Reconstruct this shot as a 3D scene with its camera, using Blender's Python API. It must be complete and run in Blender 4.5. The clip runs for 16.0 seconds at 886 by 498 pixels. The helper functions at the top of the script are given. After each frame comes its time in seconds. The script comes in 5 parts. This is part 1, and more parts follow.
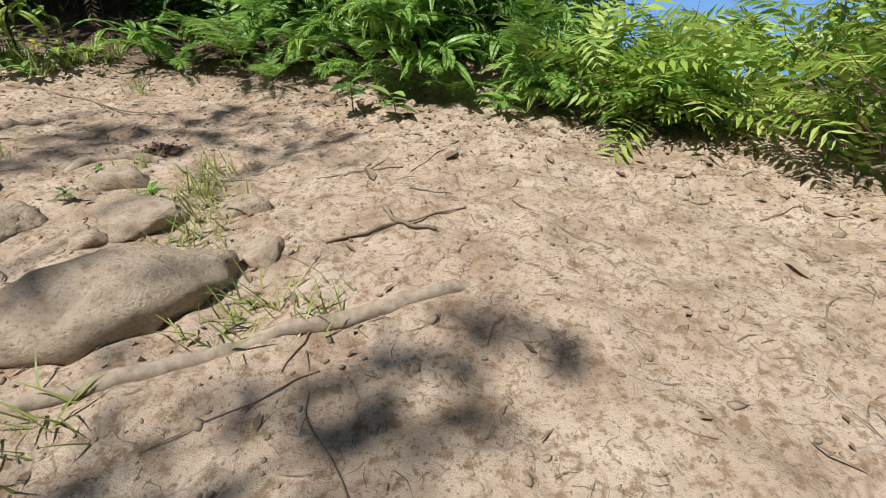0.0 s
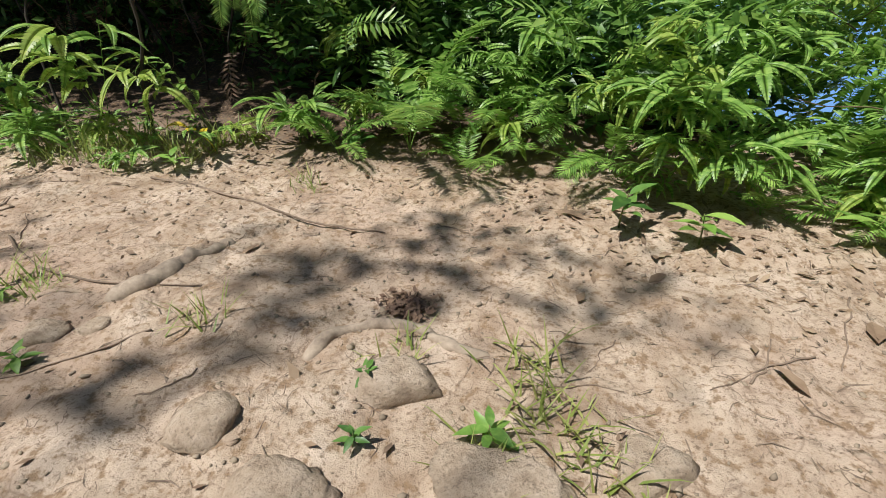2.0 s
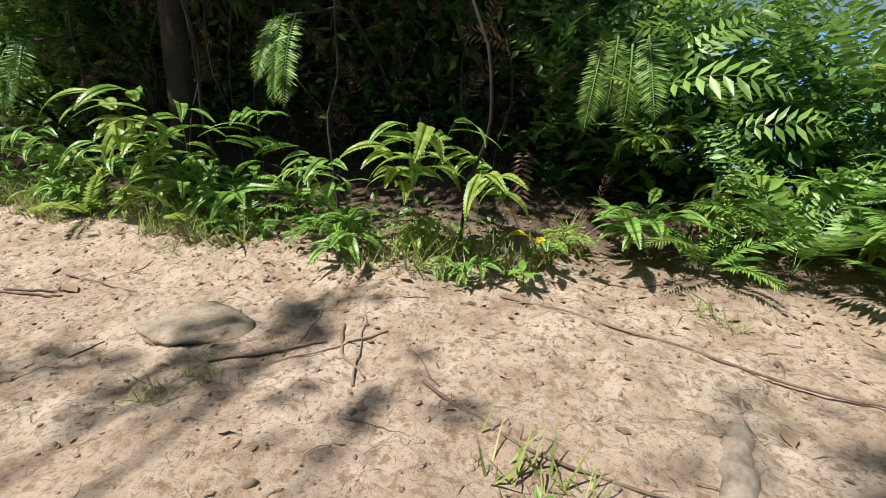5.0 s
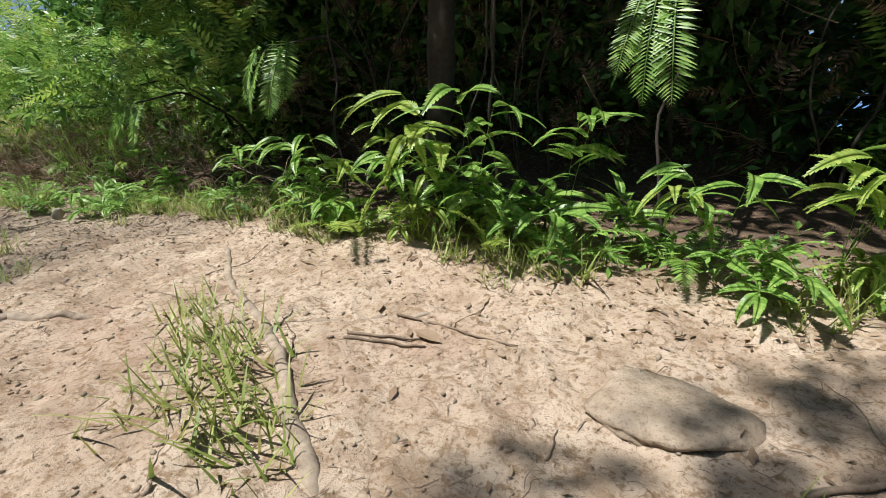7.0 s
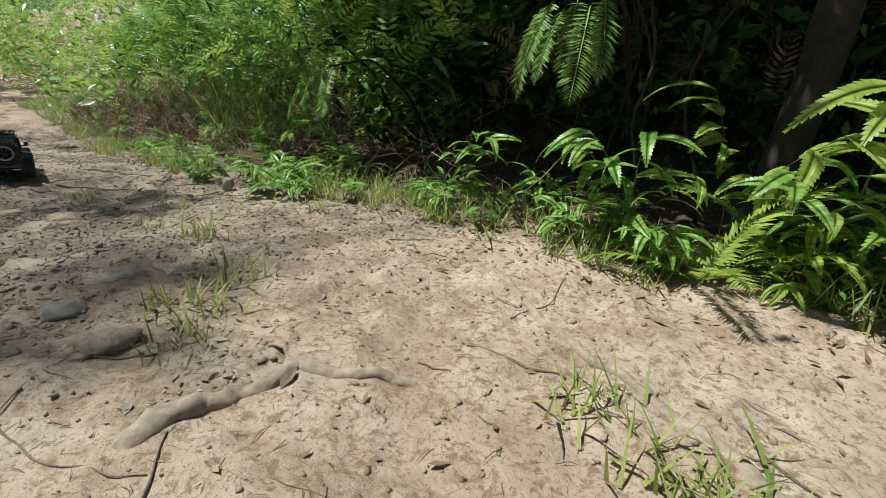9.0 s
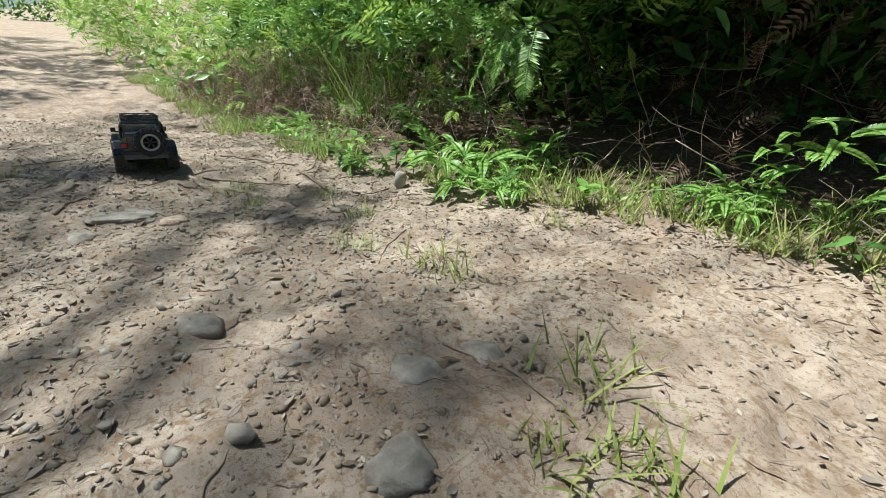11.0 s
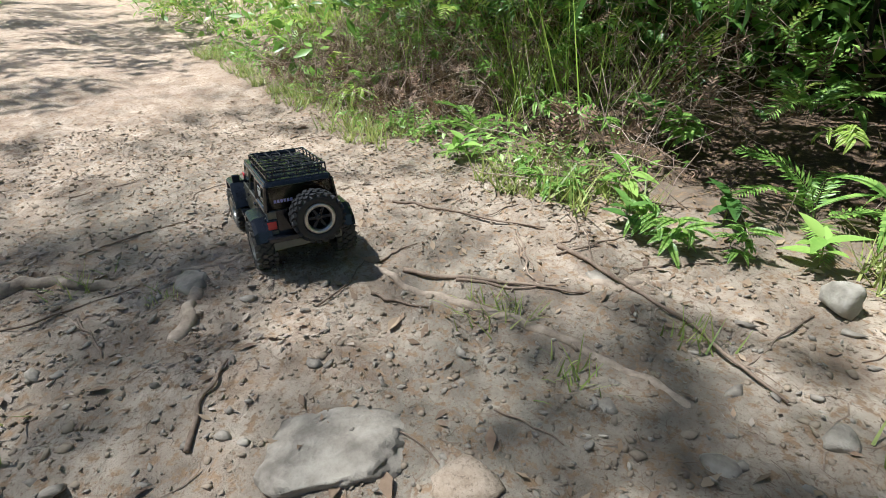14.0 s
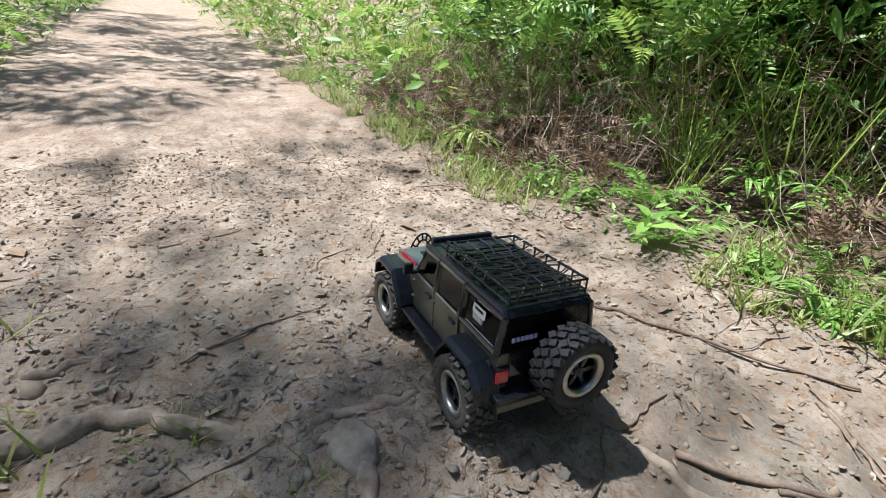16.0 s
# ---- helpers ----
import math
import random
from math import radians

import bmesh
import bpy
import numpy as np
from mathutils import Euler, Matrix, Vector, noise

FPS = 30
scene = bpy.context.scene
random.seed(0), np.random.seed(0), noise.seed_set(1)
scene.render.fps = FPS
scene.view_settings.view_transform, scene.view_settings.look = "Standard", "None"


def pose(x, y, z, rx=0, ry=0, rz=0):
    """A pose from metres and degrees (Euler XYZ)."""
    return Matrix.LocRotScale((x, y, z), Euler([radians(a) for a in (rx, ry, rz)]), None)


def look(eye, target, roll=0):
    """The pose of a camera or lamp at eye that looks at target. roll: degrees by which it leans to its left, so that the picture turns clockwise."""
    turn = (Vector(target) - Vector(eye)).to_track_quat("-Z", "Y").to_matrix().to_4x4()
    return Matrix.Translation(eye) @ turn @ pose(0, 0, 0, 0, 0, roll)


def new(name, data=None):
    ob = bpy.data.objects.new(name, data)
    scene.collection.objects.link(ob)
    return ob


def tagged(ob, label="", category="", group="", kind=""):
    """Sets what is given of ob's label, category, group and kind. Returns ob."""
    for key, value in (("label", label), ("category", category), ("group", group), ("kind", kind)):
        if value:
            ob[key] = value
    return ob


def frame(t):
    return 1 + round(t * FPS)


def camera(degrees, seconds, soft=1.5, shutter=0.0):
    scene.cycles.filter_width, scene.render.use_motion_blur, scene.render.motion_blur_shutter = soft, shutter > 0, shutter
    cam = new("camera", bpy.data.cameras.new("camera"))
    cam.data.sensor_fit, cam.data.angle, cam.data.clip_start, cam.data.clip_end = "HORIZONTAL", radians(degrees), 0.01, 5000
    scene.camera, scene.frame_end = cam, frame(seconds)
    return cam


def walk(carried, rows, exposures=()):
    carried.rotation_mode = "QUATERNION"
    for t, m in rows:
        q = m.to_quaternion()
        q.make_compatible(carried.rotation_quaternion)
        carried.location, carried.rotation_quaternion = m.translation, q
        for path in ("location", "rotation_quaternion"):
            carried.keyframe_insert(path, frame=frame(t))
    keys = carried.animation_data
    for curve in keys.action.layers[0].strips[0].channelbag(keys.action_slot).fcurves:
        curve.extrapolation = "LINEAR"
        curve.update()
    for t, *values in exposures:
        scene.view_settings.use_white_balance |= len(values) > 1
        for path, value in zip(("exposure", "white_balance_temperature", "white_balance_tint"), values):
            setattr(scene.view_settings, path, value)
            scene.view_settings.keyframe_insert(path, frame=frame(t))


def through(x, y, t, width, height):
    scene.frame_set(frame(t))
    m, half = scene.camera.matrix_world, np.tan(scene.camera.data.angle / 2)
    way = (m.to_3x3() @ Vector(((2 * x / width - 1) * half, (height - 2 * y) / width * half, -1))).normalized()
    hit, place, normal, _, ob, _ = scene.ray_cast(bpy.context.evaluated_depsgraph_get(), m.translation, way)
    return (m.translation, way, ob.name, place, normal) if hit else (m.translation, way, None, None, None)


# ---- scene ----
cam = camera(89.2, 16.0, soft=0.9)
PATH = [
    (0, (0.191, 0.215, 0.435), (-0.005, 1.877, -0.662), 0.2),
    (0.5, (0.025, 0.352, 0.422), (-0.16, 2.043, -0.63), 0.6),
    (1, (-0.162, 0.426, 0.459), (-0.323, 2.144, -0.551), -1.7),
    (1.5, (-0.324, 0.483, 0.459), (-0.496, 2.204, -0.544), -2.1),
    (2, (-0.48, 0.595, 0.502), (-0.796, 2.303, -0.489), -1.0),
    (2.5, (-0.679, 0.652, 0.576), (-1.054, 2.352, -0.41), -2.2),
    (3, (-0.953, 0.696, 0.63), (-1.387, 2.368, -0.377), -5.4),
    (3.2, (-1.034, 0.73, 0.599), (-1.475, 2.405, -0.402), -5.4),
    (5.3, (-1.448, 0.681, 0.5), (-2.096, 2.475, -0.103), -1.0),
    (5.5, (-1.528, 0.672, 0.511), (-2.183, 2.466, -0.082), -1.8),
    (6, (-1.715, 0.662, 0.49), (-2.427, 2.434, -0.104), -2.3),
    (6.5, (-1.96, 0.69, 0.501), (-2.815, 2.398, -0.092), -1.4),
    (7, (-2.202, 0.676, 0.501), (-3.095, 2.358, -0.112), -2.1),
    (7.5, (-2.404, 0.66, 0.478), (-3.317, 2.326, -0.149), -1.9),
    (8, (-2.626, 0.678, 0.497), (-3.55, 2.338, -0.127), -0.0),
    (8.5, (-2.864, 0.658, 0.494), (-3.799, 2.312, -0.13), -0.8),
    (8.7, (-2.943, 0.662, 0.471), (-3.933, 2.282, -0.157), 0.6),
    (9, (-3.048, 0.672, 0.473), (-4.116, 2.235, -0.171), 3.7),
    (9.5, (-3.257, 0.659, 0.477), (-4.349, 2.197, -0.189), 2.0),
    (9.7, (-3.34, 0.641, 0.478), (-4.442, 2.165, -0.203), 0.2),
    (11.8, (-4.025, 0.668, 0.454), (-5.316, 1.946, -0.384), 4.5),
    (12, (-4.098, 0.683, 0.465), (-5.417, 1.932, -0.372), 4.0),
    (12.5, (-4.316, 0.683, 0.473), (-5.653, 1.918, -0.357), 3.4),
    (13, (-4.544, 0.685, 0.482), (-5.877, 1.893, -0.392), -1.6),
    (13.5, (-4.734, 0.761, 0.472), (-6.039, 1.907, -0.52), 3.5),
    (14, (-4.962, 0.805, 0.498), (-6.23, 2.009, -0.474), -0.4),
    (14.5, (-5.118, 0.79, 0.514), (-6.371, 2.072, -0.372), 1.6),
    (15, (-5.263, 0.775, 0.493), (-6.565, 2.024, -0.369), 1.3),
    (15.3, (-5.349, 0.781, 0.491), (-6.717, 1.954, -0.375), 4.1),
    (15.5, (-5.408, 0.775, 0.484), (-6.789, 1.948, -0.361), 5.6),
    (16, (-5.497, 0.777, 0.477), (-6.888, 1.928, -0.383), 4.0),
]
walk(cam, [(t, look(eye, target, roll)) for t, eye, target, roll in PATH], exposures=[(0, 0.18, 6100, 9), (3.2, 0.24, 6150, 10), (5.5, 0.4, 6100, 9), (8.0, 0.28, 6050, 8), (9.0, 0.14, 5900, 4), (9.5, 0.22, 5750, 2), (12, 0.8, 5650, 4), (14, 0.84, 5650, 8), (16, 0.86, 5600, 11)])

# ---- light ----
SUN = Vector((-0.34, -0.24, 0.90)).normalized()
sky = bpy.data.worlds.new("sky")
scene.world = sky
sky.use_nodes = True
tex = sky.node_tree.nodes.new("ShaderNodeTexSky")
tex.sky_type, tex.sun_disc = "NISHITA", False
tex.sun_elevation, tex.sun_rotation = math.asin(SUN.z), math.atan2(SUN.x, SUN.y)
sky.node_tree.links.new(tex.outputs[0], sky.node_tree.nodes["Background"].inputs[0])
sky.node_tree.nodes["Background"].inputs[1].default_value = 0.055
sun = new("sun", bpy.data.lights.new("sun", "SUN"))
sun.data.energy, sun.data.angle, sun.data.color = 5.0, radians(0.55), (1.0, 0.95, 0.86)
sun.matrix_basis = look(SUN * 20, (0, 0, 0))

# ---- materials ----


def nodes_of(name):
    m = bpy.data.materials.new(name)
    m.use_nodes = True
    return m, m.node_tree.nodes, m.node_tree.links, m.node_tree.nodes["Principled BSDF"]


def ramp(n, l, source, stops):
    r = n.new("ShaderNodeValToRGB")
    while len(r.color_ramp.elements) < len(stops):
        r.color_ramp.elements.new(0.5)
    for e, (p, c) in zip(r.color_ramp.elements, stops):
        e.position, e.color = p, (*c, 1)
    l.new(source, r.inputs[0])
    return r.outputs[0]


def noise_tex(n, l, scale, detail=5, rough=0.6, coords=None):
    t = n.new("ShaderNodeTexNoise")
    t.inputs["Scale"].default_value, t.inputs["Detail"].default_value, t.inputs["Roughness"].default_value = scale, detail, rough
    if coords:
        l.new(coords, t.inputs["Vector"])
    return t.outputs[0]


def mix(n, l, fac, a, b, mode="MIX"):
    m = n.new("ShaderNodeMix")
    m.data_type, m.blend_type = "RGBA", mode
    for s, v in ((0, fac), (6, a), (7, b)):
        if isinstance(v, bpy.types.NodeSocket):
            l.new(v, m.inputs[s])
        elif s == 0:
            m.inputs[0].default_value = v
        else:
            m.inputs[s].default_value = (*v, 1)
    return m.outputs[2]


def bump(n, l, p, source, strength, distance):
    b = n.new("ShaderNodeBump")
    b.inputs["Strength"].default_value, b.inputs["Distance"].default_value = strength, distance
    l.new(source, b.inputs["Height"])
    l.new(b.outputs[0], p.inputs["Normal"])


def surface(name, c0, c1, scale=20, rough=0.8, relief=0.3, fine=200, metal=0.0, coat=0.0):
    """A surface of two colours that vary at two scales, with fine relief."""
    m, n, l, p = nodes_of(name)
    co = n.new("ShaderNodeTexCoord").outputs["Object"]
    a, b = noise_tex(n, l, scale, coords=co), noise_tex(n, l, fine, coords=co)
    both = mix(n, l, 0.4, a, b)
    l.new(ramp(n, l, both, [(0.35, c0), (0.65, c1)]), p.inputs["Base Color"])
    p.inputs["Roughness"].default_value, p.inputs["Metallic"].default_value, p.inputs["Coat Weight"].default_value = rough, metal, coat
    if relief:
        bump(n, l, p, both, relief, 0.3 / fine)
    return m


def leaf(name, dark, mid, light, through=0.35, rough=0.42):
    """Leaves: the colour varies from leaf to leaf, and some light passes through."""
    m, n, l, p = nodes_of(name)
    g, o = n.new("ShaderNodeNewGeometry"), n.new("ShaderNodeObjectInfo")
    add = n.new("ShaderNodeMath")
    add.operation = "FRACT"
    s = n.new("ShaderNodeMath")
    l.new(g.outputs["Random Per Island"], s.inputs[0])
    l.new(o.outputs["Random"], s.inputs[1])
    l.new(s.outputs[0], add.inputs[0])
    col = ramp(n, l, add.outputs[0], [(0.0, dark), (0.5, mid), (1.0, light)])
    spots = noise_tex(n, l, 60, coords=n.new("ShaderNodeTexCoord").outputs["Object"])
    col = mix(n, l, ramp(n, l, spots, [(0.3, (0, 0, 0)), (0.75, (1, 1, 1))]), col, mix(n, l, 0.5, col, light))
    l.new(col, p.inputs["Base Color"])
    p.inputs["Roughness"].default_value = rough
    t, mx = n.new("ShaderNodeBsdfTranslucent"), n.new("ShaderNodeMixShader")
    l.new(col, t.inputs[0])
    mx.inputs[0].default_value = through
    l.new(p.outputs[0], mx.inputs[1])
    l.new(t.outputs[0], mx.inputs[2])
    l.new(mx.outputs[0], n["Material Output"].inputs["Surface"])
    return m


def soil():
    m, n, l, p = nodes_of("sandy_soil")
    pos = n.new("ShaderNodeNewGeometry").outputs["Position"]
    big, mid, fine, grit = (noise_tex(n, l, s, 6, 0.65, pos) for s in (1.6, 9, 55, 420))
    sand = ramp(n, l, mid, [(0.32, (0.33, 0.235, 0.162)), (0.48, (0.50, 0.385, 0.285)), (0.66, (0.63, 0.505, 0.395))])
    sand = mix(n, l, ramp(n, l, big, [(0.45, (0, 0, 0)), (0.7, (0.7, 0.7, 0.7))]), sand, (0.47, 0.33, 0.25))
    # Grey-brown leaf-mould soil; the shade's darker, cooler tone is in this colour too.
    loam_in_shade = ramp(n, l, mid, [(0.3, (0.14, 0.115, 0.09)), (0.5, (0.28, 0.24, 0.187)), (0.72, (0.46, 0.39, 0.305))])
    sep = n.new("ShaderNodeSeparateXYZ")
    l.new(pos, sep.inputs[0])

    def span(axis, lo, hi):
        r = n.new("ShaderNodeMapRange")
        l.new(sep.outputs[axis], r.inputs[0])
        r.inputs[1].default_value, r.inputs[2].default_value = lo, hi
        return r.outputs[0]
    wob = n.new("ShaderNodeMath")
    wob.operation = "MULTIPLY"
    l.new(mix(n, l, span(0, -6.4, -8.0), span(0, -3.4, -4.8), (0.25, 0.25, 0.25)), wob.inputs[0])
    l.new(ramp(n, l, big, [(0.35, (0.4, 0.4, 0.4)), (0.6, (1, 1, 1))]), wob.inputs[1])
    col = mix(n, l, wob.outputs[0], sand, loam_in_shade)
    # Darker past the foot line: shade under the undergrowth put into the soil colour.
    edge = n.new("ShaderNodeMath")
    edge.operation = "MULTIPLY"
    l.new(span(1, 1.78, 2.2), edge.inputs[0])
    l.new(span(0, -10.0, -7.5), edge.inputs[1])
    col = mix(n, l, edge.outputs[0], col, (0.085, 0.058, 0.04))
    col = mix(n, l, ramp(n, l, fine, [(0.38, (0.85, 0.85, 0.85)), (0.48, (0, 0, 0))]), col, (0.27, 0.175, 0.10))
    col = mix(n, l, ramp(n, l, grit, [(0.32, (0.5, 0.5, 0.5)), (0.42, (0, 0, 0))]), col, (0.17, 0.12, 0.08))
    # thin crusts: dry flakes whose edges lift
    warp = n.new("ShaderNodeVectorMath")
    warp.operation = "MULTIPLY_ADD"
    wave = n.new("ShaderNodeTexNoise")
    wave.inputs["Scale"].default_value = 14
    l.new(pos, wave.inputs["Vector"])
    l.new(wave.outputs["Color"], warp.inputs[0])
    warp.inputs[1].default_value = (0.09, 0.09, 0.09)
    l.new(pos, warp.inputs[2])
    cracks = n.new("ShaderNodeTexVoronoi")
    cracks.feature = "DISTANCE_TO_EDGE"
    cracks.inputs["Scale"].default_value = 19
    cracks.inputs["Detail"].default_value = 1.5
    l.new(warp.outputs[0], cracks.inputs["Vector"])
    line = ramp(n, l, cracks.outputs["Distance"], [(0.0, (1, 1, 1)), (0.045, (0, 0, 0))])
    some = ramp(n, l, noise_tex(n, l, 6, 4, 0.6, pos), [(0.46, (0, 0, 0)), (0.56, (0.55, 0.55, 0.55))])
    col = mix(n, l, mix(n, l, 1.0, line, some, "MULTIPLY"), col, (0.22, 0.145, 0.10))
    specks = ramp(n, l, noise_tex(n, l, 150, 3, 0.7, pos), [(0.36, (0.75, 0.75, 0.75)), (0.43, (0, 0, 0))])
    col = mix(n, l, specks, col, (0.2, 0.135, 0.09))
    l.new(col, p.inputs["Base Color"])
    p.inputs["Roughness"].default_value = 0.95
    p.inputs["Specular IOR Level"].default_value = 0.2
    crust = n.new("ShaderNodeTexVoronoi")
    crust.feature = "F1"
    crust.inputs["Scale"].default_value = 34
    crust.inputs["Detail"].default_value = 2
    l.new(warp.outputs[0], crust.inputs["Vector"])
    relief = mix(n, l, 0.22, mix(n, l, 0.35, fine, grit), crust.outputs["Distance"])
    bump(n, l, p, relief, 0.85, 0.014)
    return m


def glass():
    m, n, l, p = nodes_of("smoked_window")
    t, g, f, mx = n.new("ShaderNodeBsdfTransparent"), n.new("ShaderNodeBsdfGlossy"), n.new("ShaderNodeFresnel"), n.new("ShaderNodeMixShader")
    t.inputs[0].default_value, g.inputs["Roughness"].default_value = (0.42, 0.42, 0.40, 1), 0.04
    l.new(f.outputs[0], mx.inputs[0])
    l.new(t.outputs[0], mx.inputs[1])
    l.new(g.outputs[0], mx.inputs[2])
    l.new(mx.outputs[0], n["Material Output"].inputs["Surface"])
    return m


SOIL = soil()


def stone_face():
    """Weathered stone: pale crust, darker pits and fine grain."""
    m, n, l, p = nodes_of("weathered_sandstone")
    co = n.new("ShaderNodeNewGeometry").outputs["Position"]
    big, mid, fine = (noise_tex(n, l, sc, 8, 0.7, co) for sc in (9, 38, 190))
    col = ramp(n, l, mid, [(0.3, (0.28, 0.205, 0.145)), (0.46, (0.48, 0.37, 0.27)), (0.68, (0.62, 0.50, 0.39))])
    col = mix(n, l, ramp(n, l, big, [(0.5, (0, 0, 0)), (0.68, (0.4, 0.4, 0.4))]), col, (0.34, 0.28, 0.22))
    col = mix(n, l, ramp(n, l, fine, [(0.36, (0.7, 0.7, 0.7)), (0.46, (0, 0, 0))]), col, (0.2, 0.15, 0.11))
    l.new(col, p.inputs["Base Color"])
    p.inputs["Roughness"].default_value, p.inputs["Specular IOR Level"].default_value = 0.95, 0.2
    bump(n, l, p, mix(n, l, 0.4, mid, fine), 1.0, 0.014)
    return m


ROCK = stone_face()
CRUMB = surface("soil_crumb", (0.17, 0.13, 0.092), (0.40, 0.32, 0.23), 9, 0.95, 0.6, 60)
GREYROCK = surface("grey_stone", (0.17, 0.145, 0.115), (0.40, 0.35, 0.285), 14, 0.92, 1.0, 28)
PALEROCK = surface("pale_stone", (0.24, 0.215, 0.17), (0.46, 0.42, 0.35), 14, 0.9, 0.8, 30)
STRAW = leaf("dry_straw", (0.12, 0.075, 0.055), (0.33, 0.23, 0.18), (0.6, 0.47, 0.38), 0.15, 0.75)
MOULD = leaf("leaf_mould", (0.11, 0.085, 0.068), (0.25, 0.2, 0.16), (0.46, 0.38, 0.3), 0.05, 0.85)
ROOT = surface("root_bark", (0.20, 0.15, 0.11), (0.46, 0.37, 0.28), 26, 0.92, 1.0, 90)
# Bark kept near black: the hollow's shade is put into its colour.
BARK = surface("shade_darkened_bark", (0.022, 0.017, 0.013), (0.065, 0.052, 0.04), 14, 0.9, 0.8, 60)
TWIG = surface("dry_twig", (0.10, 0.065, 0.042), (0.32, 0.24, 0.175), 8, 0.85, 0.4, 120)
FERN = leaf("fern_leaf", (0.07, 0.18, 0.028), (0.19, 0.37, 0.062), (0.38, 0.56, 0.13), 0.36, 0.4)
# FERN darkened so bank and hollow interiors read as shade; some shrubs share it.
FERN_SHADE_TONE = leaf("shade_toned_green_leaf", (0.025, 0.08, 0.018), (0.07, 0.17, 0.035), (0.18, 0.33, 0.07), 0.3)
BRIGHT = leaf("yellow_green_leaf", (0.19, 0.33, 0.04), (0.33, 0.48, 0.08), (0.52, 0.62, 0.15), 0.42)
CROWN = leaf("tree_leaf", (0.04, 0.10, 0.02), (0.07, 0.15, 0.03), (0.12, 0.20, 0.04), 0.25)
GRASS = leaf("grass_blade", (0.12, 0.20, 0.03), (0.24, 0.32, 0.06), (0.46, 0.46, 0.16), 0.3, 0.5)
DEAD = leaf("dead_fern", (0.065, 0.038, 0.028), (0.17, 0.10, 0.068), (0.38, 0.25, 0.165), 0.15, 0.8)
LITTER = leaf("leaf_litter", (0.10, 0.06, 0.04), (0.22, 0.14, 0.085), (0.40, 0.30, 0.20), 0.1, 0.8)
STEM = surface("green_stem", (0.10, 0.14, 0.03), (0.22, 0.22, 0.07), 30, 0.6, 0.0, 80)
YELLOW = leaf("yellowed_leaf", (0.65, 0.45, 0.03), (0.75, 0.55, 0.04), (0.8, 0.62, 0.06), 0.3)
OLIVE = surface("dusty_olive_paint", (0.115, 0.112, 0.085), (0.15, 0.145, 0.11), 25, 0.38, 0.03, 400, 0.25, 0.3)
BLUEGREY = surface("blue_grey_paint", (0.10, 0.135, 0.15), (0.14, 0.18, 0.195), 25, 0.33, 0.03, 400, 0.3, 0.4)
# Black plastic; its slight blue stands in for sky reflected in the roof.
BLACK = surface("black_plastic_sky_tint", (0.008, 0.0095, 0.013), (0.018, 0.021, 0.028), 40, 0.22, 0.12, 500)
GLOSS = surface("gloss_black_paint", (0.008, 0.008, 0.009), (0.014, 0.014, 0.016), 20, 0.14, 0.0, 300, 0, 0.5)
RUBBER = surface("dusty_rubber", (0.035, 0.034, 0.032), (0.13, 0.12, 0.10), 30, 0.85, 0.3, 260)
DARKRUBBER = surface("black_rubber", (0.014, 0.014, 0.015), (0.035, 0.035, 0.036), 30, 0.7, 0.3, 260)
SILVER = surface("brushed_alloy", (0.42, 0.40, 0.37), (0.62, 0.61, 0.58), 60, 0.35, 0.1, 400, 0.9)
RED = surface("red_lens", (0.45, 0.02, 0.02), (0.60, 0.03, 0.03), 30, 0.25, 0.0, 300, 0, 0.4)
REDINK = surface("red_decal", (0.5, 0.02, 0.035), (0.6, 0.03, 0.045), 60, 0.5, 0.0)
WHITE = surface("white_decal", (0.62, 0.62, 0.6), (0.75, 0.75, 0.73), 60, 0.5, 0.0)
LILAC = surface("lilac_decal", (0.42, 0.40, 0.72), (0.52, 0.5, 0.8), 60, 0.5, 0.0)
GREYINK = surface("grey_decal", (0.30, 0.35, 0.38), (0.36, 0.41, 0.44), 60, 0.6, 0.0)
TAN = surface("brown_card", (0.42, 0.22, 0.08), (0.55, 0.32, 0.13), 30, 0.7, 0.1)
ROPE = surface("black_cord", (0.012, 0.012, 0.014), (0.03, 0.03, 0.034), 80, 0.7, 0.2, 600)
AMBER = surface("amber_lens", (0.7, 0.4, 0.04), (0.8, 0.5, 0.08), 50, 0.3, 0.0)
GLASS = glass()

# ---- helpers ----
rng = np.random.default_rng(11)
rnd = random.Random(4)


def np_mesh(name, v, f, material):
    """A mesh from arrays of places and of triangles."""
    me = bpy.data.meshes.new(name)
    v, f = np.asarray(v, np.float32), np.asarray(f, np.int32)
    me.vertices.add(len(v))
    me.vertices.foreach_set("co", v.ravel())
    me.loops.add(f.size)
    me.loops.foreach_set("vertex_index", f.ravel())
    me.polygons.add(len(f))
    me.polygons.foreach_set("loop_start", np.arange(0, f.size, 3, dtype=np.int32))
    me.polygons.foreach_set("loop_total", np.full(len(f), 3, np.int32))
    me.update(calc_edges=True)
    me.materials.append(material)
    return me


def joined(pieces):
    v, f, k = [], [], 0
    for a, b in pieces:
        v.append(a)
        f.append(np.asarray(b) + k)
        k += len(a)
    return np.concatenate(v), np.concatenate(f)


def strewn(shape, spots, mats, sizes):
    """One shape repeated: spots (n, 3), turns (n, 3, 3), sizes (n)."""
    v, f = shape
    out = np.einsum("nij,vj->nvi", mats, v) * np.asarray(sizes)[:, None, None] + np.asarray(spots)[:, None, :]
    idx = np.asarray(f)[None] + (np.arange(len(out)) * len(v))[:, None, None]
    return out.reshape(-1, 3), idx.reshape(-1, 3)


